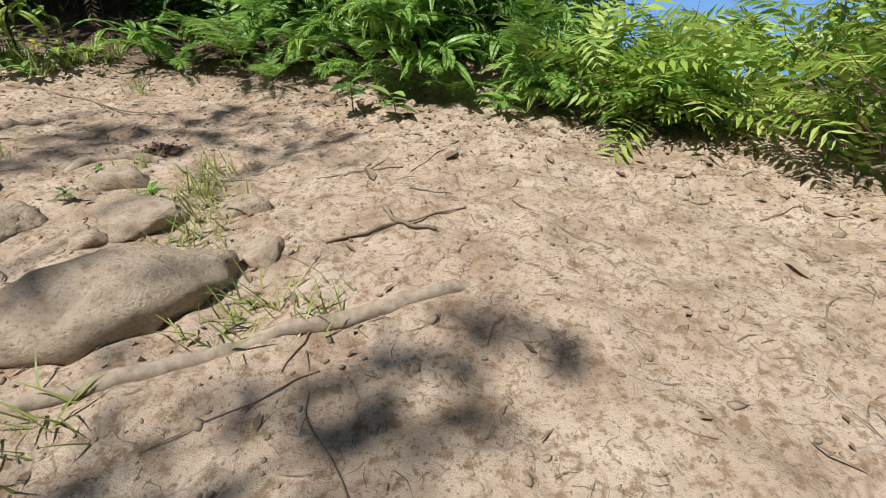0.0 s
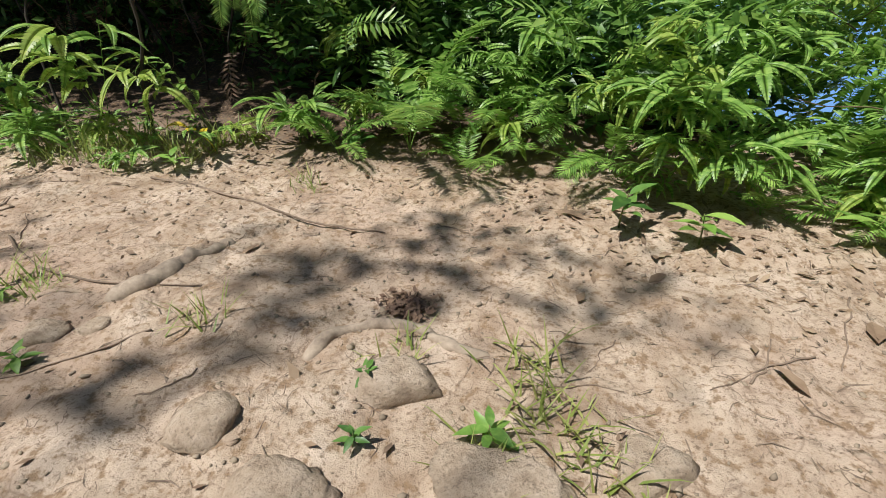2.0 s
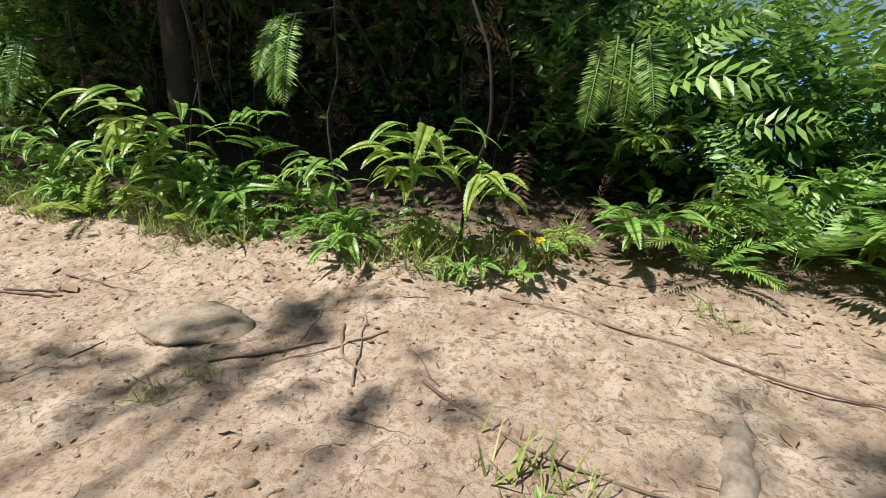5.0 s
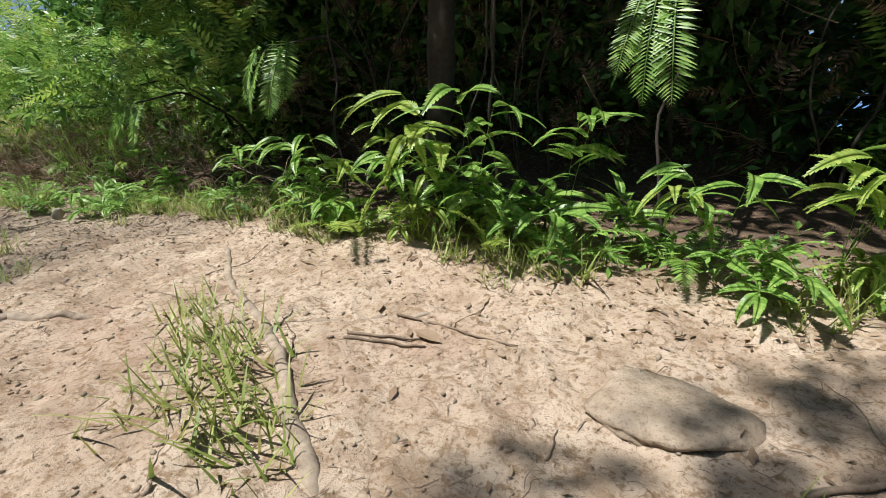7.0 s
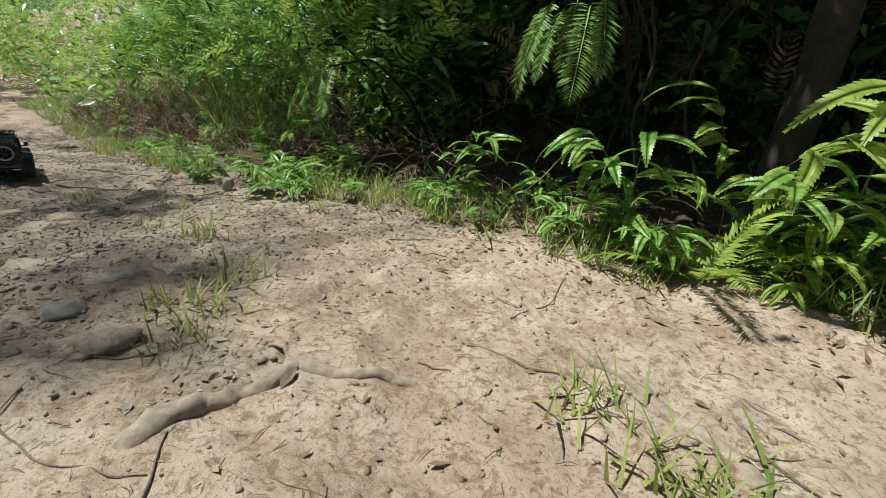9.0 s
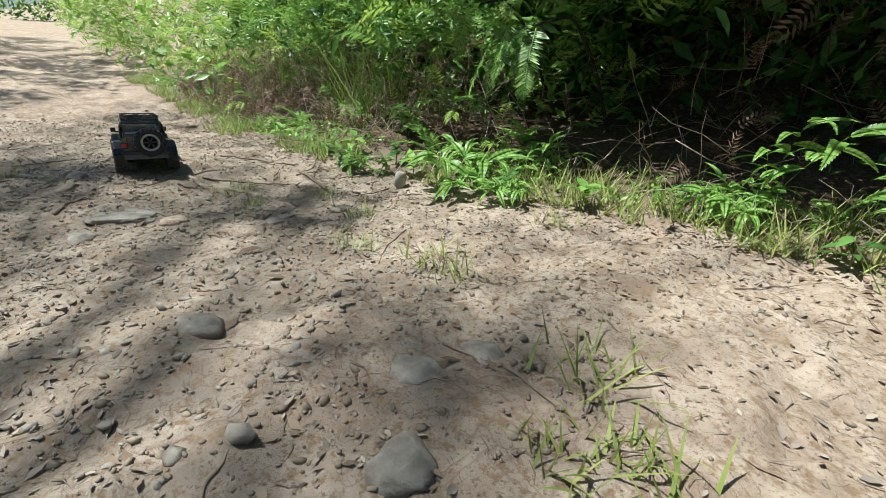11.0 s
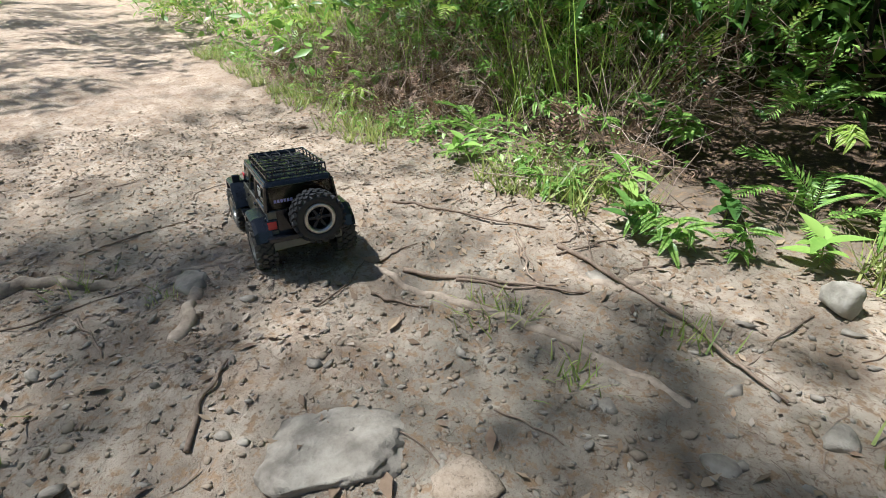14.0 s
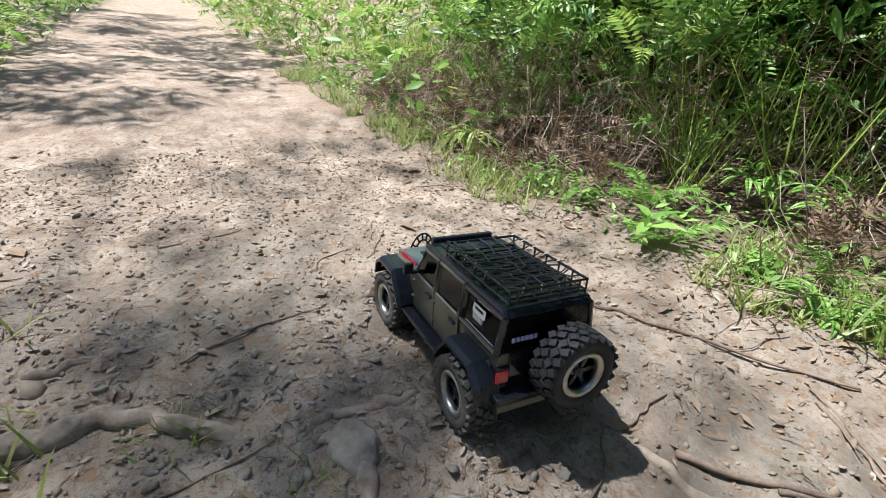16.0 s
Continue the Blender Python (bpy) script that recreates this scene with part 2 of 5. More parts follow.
def turns(yaw, pitch, roll):
    """Turn matrices: roll about x, then pitch about y (up is minus), then yaw about z."""
    cy, sy, cp, sp, cr, sr = np.cos(yaw), np.sin(yaw), np.cos(pitch), np.sin(pitch), np.cos(roll), np.sin(roll)
    m = np.empty((len(yaw), 3, 3))
    m[:, 0, 0], m[:, 0, 1], m[:, 0, 2] = cy * cp, cy * sp * sr - sy * cr, cy * sp * cr + sy * sr
    m[:, 1, 0], m[:, 1, 1], m[:, 1, 2] = sy * cp, sy * sp * sr + cy * cr, sy * sp * cr - cy * sr
    m[:, 2, 0], m[:, 2, 1], m[:, 2, 2] = -sp, cp * sr, cp * cr
    return m


TABLE = np.random.default_rng(3).random((256, 256))


def value(x, y):
    """Smooth noise between 0 and 1."""
    xi, yi = np.floor(x).astype(int), np.floor(y).astype(int)
    u, w = x - xi, y - yi
    u, w = u * u * (3 - 2 * u), w * w * (3 - 2 * w)
    a, b = TABLE[xi % 256, yi % 256], TABLE[(xi + 1) % 256, yi % 256]
    c, d = TABLE[xi % 256, (yi + 1) % 256], TABLE[(xi + 1) % 256, (yi + 1) % 256]
    return (a * (1 - u) + b * u) * (1 - w) + (c * (1 - u) + d * u) * w


def foot(x):
    """The line along which the undergrowth begins."""
    return np.interp(x, [-30, -16, -12, -8.8, -7.1, -6.1, -5.6, -4.8, -4.2, -3.5, -2.3, -1.75, -1.3, -0.9, -0.22, 0.0, 0.48, 0.8, 1.0, 2.5],
                     [5.2, 2.9, 2.2, 2.08, 1.95, 1.86, 1.82, 1.9, 1.92, 1.84, 1.80, 1.76, 1.95, 1.93, 1.58, 1.48, 1.48, 1.36, 1.1, 0.6])


def step(a, b, x):
    t = np.clip((x - a) / (b - a), 0, 1)
    return t * t * (3 - 2 * t)


def gz(x, y):
    """The height of the ground."""
    x, y = np.asarray(x, float), np.asarray(y, float)
    z = 0.05 * (value(x * 0.9 + 5, y * 0.9) - 0.5) + 0.022 * (value(x * 4, y * 4 + 9) - 0.5)
    rough = 0.018 * (value(x * 14, y * 14) - 0.5) + 0.008 * (value(x * 37, y * 37) - 0.5) - 0.008 * np.abs(value(x * 19 + 3, y * 23) - 0.5) + 0.002
    z = z + np.where(np.abs(x) < 12, rough, 0)
    z = z - 0.03 * np.exp(-((x + 5.6) / 0.8) ** 2) + 0.052 * np.clip(-x - 6.6, 0, 22)
    # the long swells of the trail
    z = z + np.interp(x, [-12, -8, -6.85, -6.2, -5.8, -5.35, -4.7, -4.2, -3.8, -3.4, -2.9, -2.5, -2.15, -1.8, -1.4, -1.0, -0.6, 0.2],
                      [0, -0.03, -0.045, 0.005, 0.028, 0.01, 0.04, 0.075, 0.085, 0.075, 0.065, 0.045, 0.038, 0.05, 0.03, 0.012, -0.005, 0])
    back = y - foot(x)
    z = z + 0.03 * step(-0.35, 0.05, back) + 0.08 * step(0.0, 0.9, back)
    z = z + 1.5 * step(1.25, 2.5, back) * step(-1.3, -2.0, x)
    return z - (1.8 * step(0.7, 4.0, back) + 0.28 * np.clip(y - 4.0, 0, 250)) * step(-1.0, 0.4, x)


def z_at(x, y):
    return float(gz(np.array([x]), np.array([y]))[0])


def part(name, bm, material, parent, label=""):
    """Links a bmesh as one mesh object under a thing or a part."""
    me = bpy.data.meshes.new(name)
    bm.to_mesh(me)
    bm.free()
    me.materials.append(material)
    ob = new(name, me)
    ob.parent = parent
    return tagged(ob, label)


def solid(name, v, f, material, label, category, group="", kind=""):
    return tagged(new(name, np_mesh(name, v, f, material)), label, category, group, kind)


def tube(path, radii, sides=7):
    """A tapered round tube along a path: places and triangles."""
    p = np.asarray(path, float)
    t = np.gradient(p, axis=0)
    t /= np.linalg.norm(t, axis=1)[:, None] + 1e-9
    ref = np.where(np.abs(t[:, 2:3]) > 0.9, np.array([[1.0, 0, 0]]), np.array([[0, 0, 1.0]]))
    a = np.cross(t, ref)
    a /= np.linalg.norm(a, axis=1)[:, None] + 1e-9
    b = np.cross(a, t)
    ang = np.linspace(0, 2 * np.pi, sides, endpoint=False)
    ring = a[:, None] * np.cos(ang)[None, :, None] + b[:, None] * np.sin(ang)[None, :, None]
    v = (p[:, None] + ring * np.asarray(radii)[:, None, None]).reshape(-1, 3)
    f = []
    for i in range(len(p) - 1):
        for j in range(sides):
            q, r = i * sides + j, i * sides + (j + 1) % sides
            f += [(q, r, r + sides), (q, r + sides, q + sides)]
    v = np.concatenate([v, p[:1], p[-1:]])
    for j in range(sides):
        f += [(len(v) - 2, (j + 1) % sides, j), (len(v) - 1, (len(p) - 1) * sides + j, (len(p) - 1) * sides + (j + 1) % sides)]
    return v, np.array(f)


def smooth_path(points, n):
    """A smooth line through some places."""
    p = np.asarray(points, float)
    t = np.linspace(0, len(p) - 1, n)
    out = np.stack([np.interp(t, range(len(p)), p[:, k]) for k in range(p.shape[1])], 1)
    for _ in range(max(1, n // (3 * len(p)))):
        out[1:-1] = (out[:-2] + 2 * out[1:-1] + out[2:]) / 4
    return out


# ---- ground ----
def lines(lo, hi, fine_lo, fine_hi, fine):
    mid = np.arange(fine_lo, fine_hi, fine)
    grow = fine * 1.25 ** np.arange(1, 60)
    up = fine_hi + np.cumsum(grow)
    down = fine_lo - np.cumsum(grow)
    return np.concatenate([[lo], down[down > lo][::-1], mid, up[up < hi], [hi]])


gx, gy = lines(-400, 300, -7.6, 1.3, 0.011), lines(-300, 400, 0.3, 2.05, 0.011)
mx_, my_ = np.meshgrid(gx, gy, indexing="ij")
far = step(12, 40, -my_)
mz = gz(mx_, my_) * (1 - np.clip(far, 0, 1)) - 70 * step(20, 300, mx_)
grid = np.arange(mx_.size).reshape(mx_.shape)
q = np.stack([grid[:-1, :-1], grid[1:, :-1], grid[1:, 1:], grid[:-1, 1:]], -1).reshape(-1, 4)
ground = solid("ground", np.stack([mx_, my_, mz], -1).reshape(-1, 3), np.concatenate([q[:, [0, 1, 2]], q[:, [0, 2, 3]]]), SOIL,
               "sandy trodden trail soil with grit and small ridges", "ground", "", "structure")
for poly in ground.data.polygons:
    poly.use_smooth = True


# ---- stones and roots ----
def stone(x, y, size, flat, material, seed, label, sink=0.2, turn=0.0, long=1.3):
    bm = bmesh.new()
    bmesh.ops.create_icosphere(bm, subdivisions=4 if size > 0.07 else 3, radius=1)
    off = Vector((seed * 3.1, seed * 1.7, seed))
    chips = random.Random(seed)
    breaks = [(Vector((chips.gauss(0, 1), chips.gauss(0, 1), chips.gauss(0.1, 0.7))).normalized(), chips.uniform(0.5, 0.84)) for _ in range(15)]
    for v in bm.verts:
        d = v.co.copy()
        k = 0.98 + 0.36 * noise.noise(d * 0.9 + off) + 0.16 * noise.noise(d * 2.1 + off)
        for normal, reach in breaks:
            k = min(k, k * 0.06 + 0.94 * reach / max(d.dot(normal), 0.05))
        v.co = d * (k + 0.07 * noise.noise(d * 5 + off) + 0.045 * noise.noise(d * 11 + off) + 0.025 * noise.noise(d * 23 + off))
        v.co.z = max(min(v.co.z, 0.62 + 0.12 * noise.noise(d * 1.7 + off)), -0.7)
    bmesh.ops.transform(bm, matrix=pose(0, 0, 0, 0, 0, turn) @ Matrix.Diagonal((size * long, size, size * flat, 1)), verts=bm.verts)
    for f in bm.faces:
        f.smooth = True
    ob = part("rock", bm, material, None)
    ob.location = (x, y, z_at(x, y) + size * flat * (0.30 - sink))
    return tagged(ob, label, "rock", "stones in the trail")


SANDY = "rounded tan sandstone rock half buried in sandy soil"
BIGROCK = "large low sandstone boulder half buried beside the root"
for i, (x, y, s, fl, turn) in enumerate([(-0.63, 1.05, 0.085, 0.75, 20), (-0.47, 0.90, 0.115, 0.7, -15), (-0.30, 0.97, 0.075, 0.75, 30), (-0.72, 0.82, 0.12, 0.75, 60),
                                         (-0.50, 0.80, 0.045, 0.7, 0), (-0.20, 0.82, 0.08, 0.6, -25), (-0.86, 0.93, 0.07, 0.5, 40), (-1.24, 1.05, 0.06, 0.6, 10), (-1.16, 1.07, 0.04, 0.7, 0)]):
    stone(x, y, s * 0.8, fl * 0.9, ROCK, i + 1, SANDY, 0.42, turn, 1.15)
stone(-0.345, 0.675, 0.125, 0.95, ROCK, 22, BIGROCK, 0.25, 31, 1.6)
stone(-2.18, 1.36, 0.13, 0.36, ROCK, 31, "smooth low tan rock hump in the trail soil", 0.4, 30, 1.1)
GREY = "flat grey stone embedded in the trail soil"
for i, (x, y, s, fl, turn) in enumerate([(-3.83, 0.88, 0.06, 0.6, 60), (-4.09, 1.11, 0.045, 0.5, 0), (-4.13, 1.01, 0.055, 0.45, 30), (-4.38, 0.92, 0.07, 0.4, 20), (-4.47, 0.86, 0.06, 0.5, 0), (-4.03, 0.89, 0.055, 0.5, 40),
                                         (-3.95, 0.74, 0.07, 0.5, 10), (-5.35, 0.98, 0.12, 0.22, 40), (-5.26, 0.84, 0.05, 0.6, 0), (-5.19, 1.06, 0.055, 0.5, 30), (-4.98, 1.3, 0.03, 0.7, 10), (-5.13, 1.29, 0.02, 0.6, 0),
                                         (-4.89, 1.13, 0.065, 0.55, 50), (-4.94, 1.24, 0.035, 0.6, 0), (-5.87, 0.96, 0.05, 0.7, 20), (-5.69, 1.83, 0.05, 0.6, 0), (-4.89, 1.43, 0.03, 0.6, 70), (-5.32, 1.6, 0.035, 0.4, 30), (-5.24, 1.62, 0.04, 0.4, 80)]):
    stone(x, y, s * 0.85, fl, GREYROCK if i % 3 else ROCK, i + 41, GREY, 0.4, turn)
stone(-4.945, 1.74, 0.044, 0.95, PALEROCK, 77, "pale upright stone at the grassy verge", -0.4, 40, 0.8)


def root(points, r0, r1, label, seed, lift=0.25, material=ROOT):
    p = smooth_path(points, 12 * len(points))
    k = np.linspace(0, 1, len(p))
    wob = np.stack([value(k * 9 + seed, k * 0 + seed) - 0.5, value(k * 9 + seed, k * 0 + 40 + seed) - 0.5], 1) * 0.012
    p = p + wob
    r = 0.8 * (r0 + (r1 - r0) * k) * (0.84 + 0.32 * value(k * 6 + seed, k * 0 + 7)) * np.minimum(1, 8 * np.minimum(k, 1 - k) + 0.35)
    z = gz(p[:, 0], p[:, 1]) + r * (lift - 0.18) - 0.008 * value(k * 6 + seed, k * 0 + 3) - 0.03 * np.maximum(0, 1 - 9 * np.minimum(k, 1 - k))
    v, f = tube(np.column_stack([p, z]), r, 10)
    d = value(v[:, 0] * 60 + seed, v[:, 1] * 60) - 0.5
    v[:, 2] += d * r0 * 0.4
    v[:, :2] += ((value(v[:, 1] * 45 + 3, v[:, 0] * 45 + seed) - 0.5) * r0 * 0.45)[:, None]
    ob = solid("tree_root", v, f, material, label, "tree root", "roots across the trail")
    for poly in ob.data.polygons:
        poly.use_smooth = True


BARE = "bare pale tree root crossing the trail surface"
root([(-0.42, 0.45), (-0.34, 0.49), (-0.25, 0.53), (-0.2, 0.57), (-0.13, 0.615), (-0.04, 0.66), (0.06, 0.71), (0.13, 0.765), (0.22, 0.81)], 0.015, 0.017, "thick bare tree root running past the boulder", 1, 0.35)
root([(-0.80, 1.04), (-0.765, 1.13), (-0.68, 1.175), (-0.59, 1.155), (-0.47, 1.12)], 0.016, 0.012, "curved bare root arching round the rocks", 2, 0.4)
root([(-1.19, 1.12), (-1.15, 1.23), (-1.125, 1.32), (-1.12, 1.41)], 0.03, 0.02, "broad bare root half sunk in the sand", 4, 0.0)
root([(-3.75, 1.78), (-3.35, 1.48), (-3.2, 1.39), (-3.0, 1.30), (-2.82, 1.19), (-2.68, 1.07), (-2.5, 0.95)], 0.011, 0.02, "long bare root winding beside tufts of grass", 6, 0.3)
root([(-3.56, 0.76), (-3.585, 0.91), (-3.56, 0.98), (-3.57, 1.05), (-3.47, 1.11), (-3.35, 1.155)], 0.026, 0.012, "dark gnarled root along the trail's shaded hollow", 7, 0.3)
root([(-5.93, 0.92), (-5.885, 0.97), (-5.81, 0.95), (-5.76, 0.92), (-5.71, 0.86)], 0.013, 0.021, BARE, 8, 0.3)
root([(-2.93, 1.34), (-2.84, 1.4), (-2.74, 1.47), (-2.66, 1.5)], 0.011, 0.008, BARE, 14, 0.1)
root([(-6.12, 0.50), (-6.10, 0.64), (-6.08, 0.73), (-6.05, 0.78), (-5.95, 0.87)], 0.026, 0.015, "thick pale root curving over dark leaf mould", 9, 0.5)
root([(-5.95, 0.92), (-5.92, 1.01), (-5.90, 1.09)], 0.013, 0.010, BARE, 10, 0.3)
root([(-5.72, 1.25), (-5.62, 1.28), (-5.52, 1.31), (-5.42, 1.345), (-5.25, 1.38), (-5.1, 1.38), (-4.97, 1.35)], 0.012, 0.015, BARE, 11, 0.2)
root([(-6.23, 0.62), (-6.25, 0.72), (-6.21, 0.8)], 0.014, 0.009, BARE, 13, 0.3)
root([(-5.36, 1.57), (-5.26, 1.58), (-5.2, 1.66)], 0.016, 0.01, BARE, 15, 0.2)


def twig(points, r, label, seed, name="twig", material=TWIG):
    p = smooth_path(points, 6 * len(points))
    k = np.linspace(0, 1, len(p))
    p = p + np.stack([value(k * 7 + seed, k * 0 + 3), value(k * 7 + seed, k * 0 + 30)], 1) * 0.009 - 0.0045
    rad = 0.72 * r * (1.1 - 0.6 * k) * (0.85 + 0.3 * value(k * 14 + seed, k * 0))
    v, f = tube(np.column_stack([p, gz(p[:, 0], p[:, 1]) * 0.4 + 0.6 * np.interp(k, (0, 0.5, 1), gz(p[[0, len(p) // 2, -1], 0], p[[0, len(p) // 2, -1], 1])) + r * 0.7]), rad, 6)
    return solid(name, v, f, material, label, "twig", "fallen twigs")


DRY = "thin dry brown twig lying on the trail"
twig([(-0.02, 0.98), (0.02, 0.93), (0.1, 0.92)], 0.0075, "short forked stub of dry branch on sand", 1)
twig([(-0.1, 0.86), (0.02, 0.93), (0.14, 1.0)], 0.004, DRY, 2)
twig([(-5.92, 1.52), (-5.85, 1.55), (-5.71, 1.59), (-5.5, 1.66)], 0.006, "long pale dry stick beside the grassy verge", 3)
twig([(-1.55, 1.68), (-1.25, 1.62), (-0.95, 1.50), (-0.78, 1.47)], 0.005, "long thin dry twig curving below the ferns", 4)
twig([(-1.6, 1.3), (-1.42, 1.2), (-1.25, 1.17), (-1.05, 1.2)], 0.004, DRY, 5)
twig([(-2.75, 1.47), (-2.6, 1.45), (-2.45, 1.44)], 0.004, DRY, 6)
twig([(-3.4, 1.28), (-3.3, 1.3), (-3.22, 1.3)], 0.0045, DRY, 7)
DARKSTICK = "dark dry stick lying across the trodden soil"
twig([(-5.44, 1.63), (-5.36, 1.62), (-5.24, 1.58), (-5.1, 1.54), (-4.95, 1.46)], 0.0075, "long dark dry stick beside the verge", 8)
twig([(-5.54, 1.59), (-5.47, 1.54), (-5.41, 1.49)], 0.0055, DARKSTICK, 9)
twig([(-5.62, 1.31), (-5.48, 1.41), (-5.41, 1.47), (-5.3, 1.5)], 0.0065, DARKSTICK, 10)
twig([(-5.52, 1.37), (-5.42, 1.44), (-5.36, 1.5)], 0.005, DARKSTICK, 11)
twig([(-5.5, 1.76), (-5.42, 1.68)], 0.0065, "short pale stick beside the grassy verge", 12)
twig([(-5.43, 1.6), (-5.33, 1.77)], 0.004, DRY, 13)
twig([(-5.27, 1.66), (-5.16, 1.77)], 0.004, DRY, 14)
twig([(-5.69, 1.3), (-5.69, 1.41)], 0.004, DRY, 15)
twig([(-5.61, 1.215), (-5.5, 1.27)], 0.005, DARKSTICK, 16)
twig([(-5.56, 1.62), (-5.43, 1.52)], 0.0035, DRY, 17)
twig([(-5.48, 0.83), (-5.55, 0.87), (-5.61, 0.93)], 0.006, DRY, 18)
twig([(-2.02, 1.25), (-1.9, 1.34), (-1.84, 1.37)], 0.007, DARKSTICK, 19)
twig([(-1.84, 1.44), (-1.79, 1.34), (-1.71, 1.29)], 0.005, DARKSTICK, 20)
twig([(-2.8, 1.35), (-2.64, 1.39)], 0.005, DARKSTICK, 21)
twig([(-2.79, 1.32), (-2.7, 1.36), (-2.62, 1.37)], 0.005, DRY, 22)
twig([(-5.53, 1.88), (-5.37, 1.95), (-5.2, 2.0)], 0.005, "long straw-coloured dry stalk fallen on the verge", 23)
for i in range(110):
    x = rnd.uniform(-7.4, 1.0)
    y = rnd.uniform(0.5, float(foot(x)) - 0.03)
    a, ln = rnd.uniform(0, 6.3), rnd.uniform(0.06, 0.26)
    b = a + rnd.uniform(-0.5, 0.5)
    twig([(x, y), (x + ln / 2 * math.cos(a), y + ln / 2 * math.sin(a)), (x + ln / 2 * (math.cos(a) + math.cos(b)), y + ln / 2 * (math.sin(a) + math.sin(b)))], rnd.uniform(0.0014, 0.0032), DRY, i + 20)

# crumbs, pebbles and litter
n = 15000
x = rng.uniform(-7.6, 1.2, n)
y = 0.35 + (foot(x) + 0.15 - 0.35) * rng.random(n) ** 0.8
chip = (np.array([(-0.5, -0.018, 0), (-0.1, 0.09, 0.012), (-0.1, 0.125, 0.012), (-0.5, 0.014, 0), (-0.1, 0.107, 0.035), (0.5, -0.03, 0.004)]), np.array([(0, 1, 4), (0, 4, 3), (3, 4, 2), (1, 5, 4), (4, 5, 2)]))
yaw = rng.uniform(0, 6.3, n)
v, f = strewn(chip, np.column_stack([x, y, gz(x, y) + 0.0005]), turns(yaw, rng.normal(0, 0.08, n), rng.normal(0, 0.5, n)), rng.gamma(2.2, 0.009, n) + 0.006)
more = 16000
mx2 = rng.uniform(-7.6, 1.2, more)
my2 = 0.35 + (foot(mx2) - 0.3) * rng.random(more)
scraps = strewn(chip, np.column_stack([mx2, my2, gz(mx2, my2) + 0.0005]), turns(rng.normal(0.3, 1.0, more), rng.normal(0, 0.08, more), rng.normal(0, 0.5, more)), rng.gamma(2.0, 0.0045, more) + 0.004)
v, f = joined([(v, f), scraps])
solid("twig_litter", v, f, TWIG, "countless tiny dry twig scraps strewn on soil", "twig litter", "", "stuff")
n = 15000
x = np.where(rng.random(n) < 0.75, rng.uniform(-7.4, -3.9, n), rng.uniform(-4, 1.1, n))
y = 0.35 + (foot(x) - 0.35) * rng.random(n)
bm = bmesh.new()
bmesh.ops.create_icosphere(bm, subdivisions=1, radius=1)
bm.verts.ensure_lookup_table()
ball = (np.array([v.co[:] for v in bm.verts]) * (1, 0.75, 0.55) * rng.uniform(0.6, 1.25, (len(bm.verts), 1)), np.array([[v.index for v in f.verts] for f in bm.faces]))
bm.free()
v, f = strewn(ball, np.column_stack([x, y, gz(x, y) + 0.001]), turns(rng.uniform(0, 6.3, n), rng.normal(0, 0.4, n), rng.normal(0, 0.4, n)), rng.gamma(1.4, 0.0015, n) + 0.0016)
v = v + (value(v[:, 0] * 90, v[:, 1] * 90) - 0.5)[:, None] * 0.004
solid("pebbles", v, f, CRUMB, "loose small pebbles and soil crumbs on the trail", "pebbles", "", "stuff")
# lumps of the soil itself
n = 16000
x = rng.uniform(-7.6, 1.2, n)
y = 0.35 + (foot(x) - 0.3) * rng.random(n)
keep = value(x * 3 + 9, y * 3) + 0.5 * value(x * 11, y * 11) > 0.85
x, y = x[keep], y[keep]
n = len(x)
v, f = strewn((ball[0] * (1.2, 0.9, 0.75), ball[1]), np.column_stack([x, y, gz(x, y) - 0.001]), turns(rng.uniform(0, 6.3, n), rng.normal(0, 0.3, n), rng.normal(0, 0.3, n)), rng.gamma(1.4, 0.0018, n) + 0.0015)
v = v + (value(v[:, 0] * 70, v[:, 1] * 70) - 0.5)[:, None] * 0.005
solid("soil_lumps", v, f, SOIL, "loose lumps and flakes of dry sandy soil", "soil", "", "stuff")
# stony and leafy stretches towards the far end
n = 3000
x = rng.uniform(-6.3, -3.7, n)
y = 0.4 + (foot(x) - 0.5) * rng.random(n)
keep = value(x * 2 + 1, y * 2 + 7) + 0.4 * value(x * 9, y * 9) > 0.6
x, y = x[keep], y[keep]
n = len(x)
v, f = strewn((ball[0] * (1.2, 0.9, 0.8), ball[1]), np.column_stack([x, y, gz(x, y) + 0.001]), turns(rng.uniform(0, 6.3, n), rng.normal(0, 0.4, n), rng.normal(0, 0.4, n)), rng.gamma(1.8, 0.002, n) + 0.002)
v = v + (value(v[:, 0] * 60, v[:, 1] * 60) - 0.5)[:, None] * 0.008
solid("pebbles", v, f, GREYROCK, "grey-brown pebbles scattered on the trodden trail", "pebbles", "", "stuff")
n = 8000
x = rng.uniform(-7.4, -3.6, n)
y = np.where(rng.random(n) < 0.72, 0.4 + 0.75 * rng.random(n) ** 1.1, rng.uniform(1.2, 1.9, n))
keep = value(x * 2.2 + 4, y * 2.2) + 0.4 * value(x * 8, y * 8) > 0.6
x, y = x[keep], y[keep]
n = len(x)
curl = (np.array([(-0.5, 0, 0), (-0.15, -0.2, 0.1), (-0.12, 0.0, 0.0), (-0.15, 0.21, 0.12), (0.2, -0.15, 0.12), (0.2, 0.16, 0.09), (0.5, 0, 0.14)]), np.array([(0, 1, 2), (0, 2, 3), (1, 4, 2), (2, 5, 3), (2, 4, 6), (2, 6, 5)]))
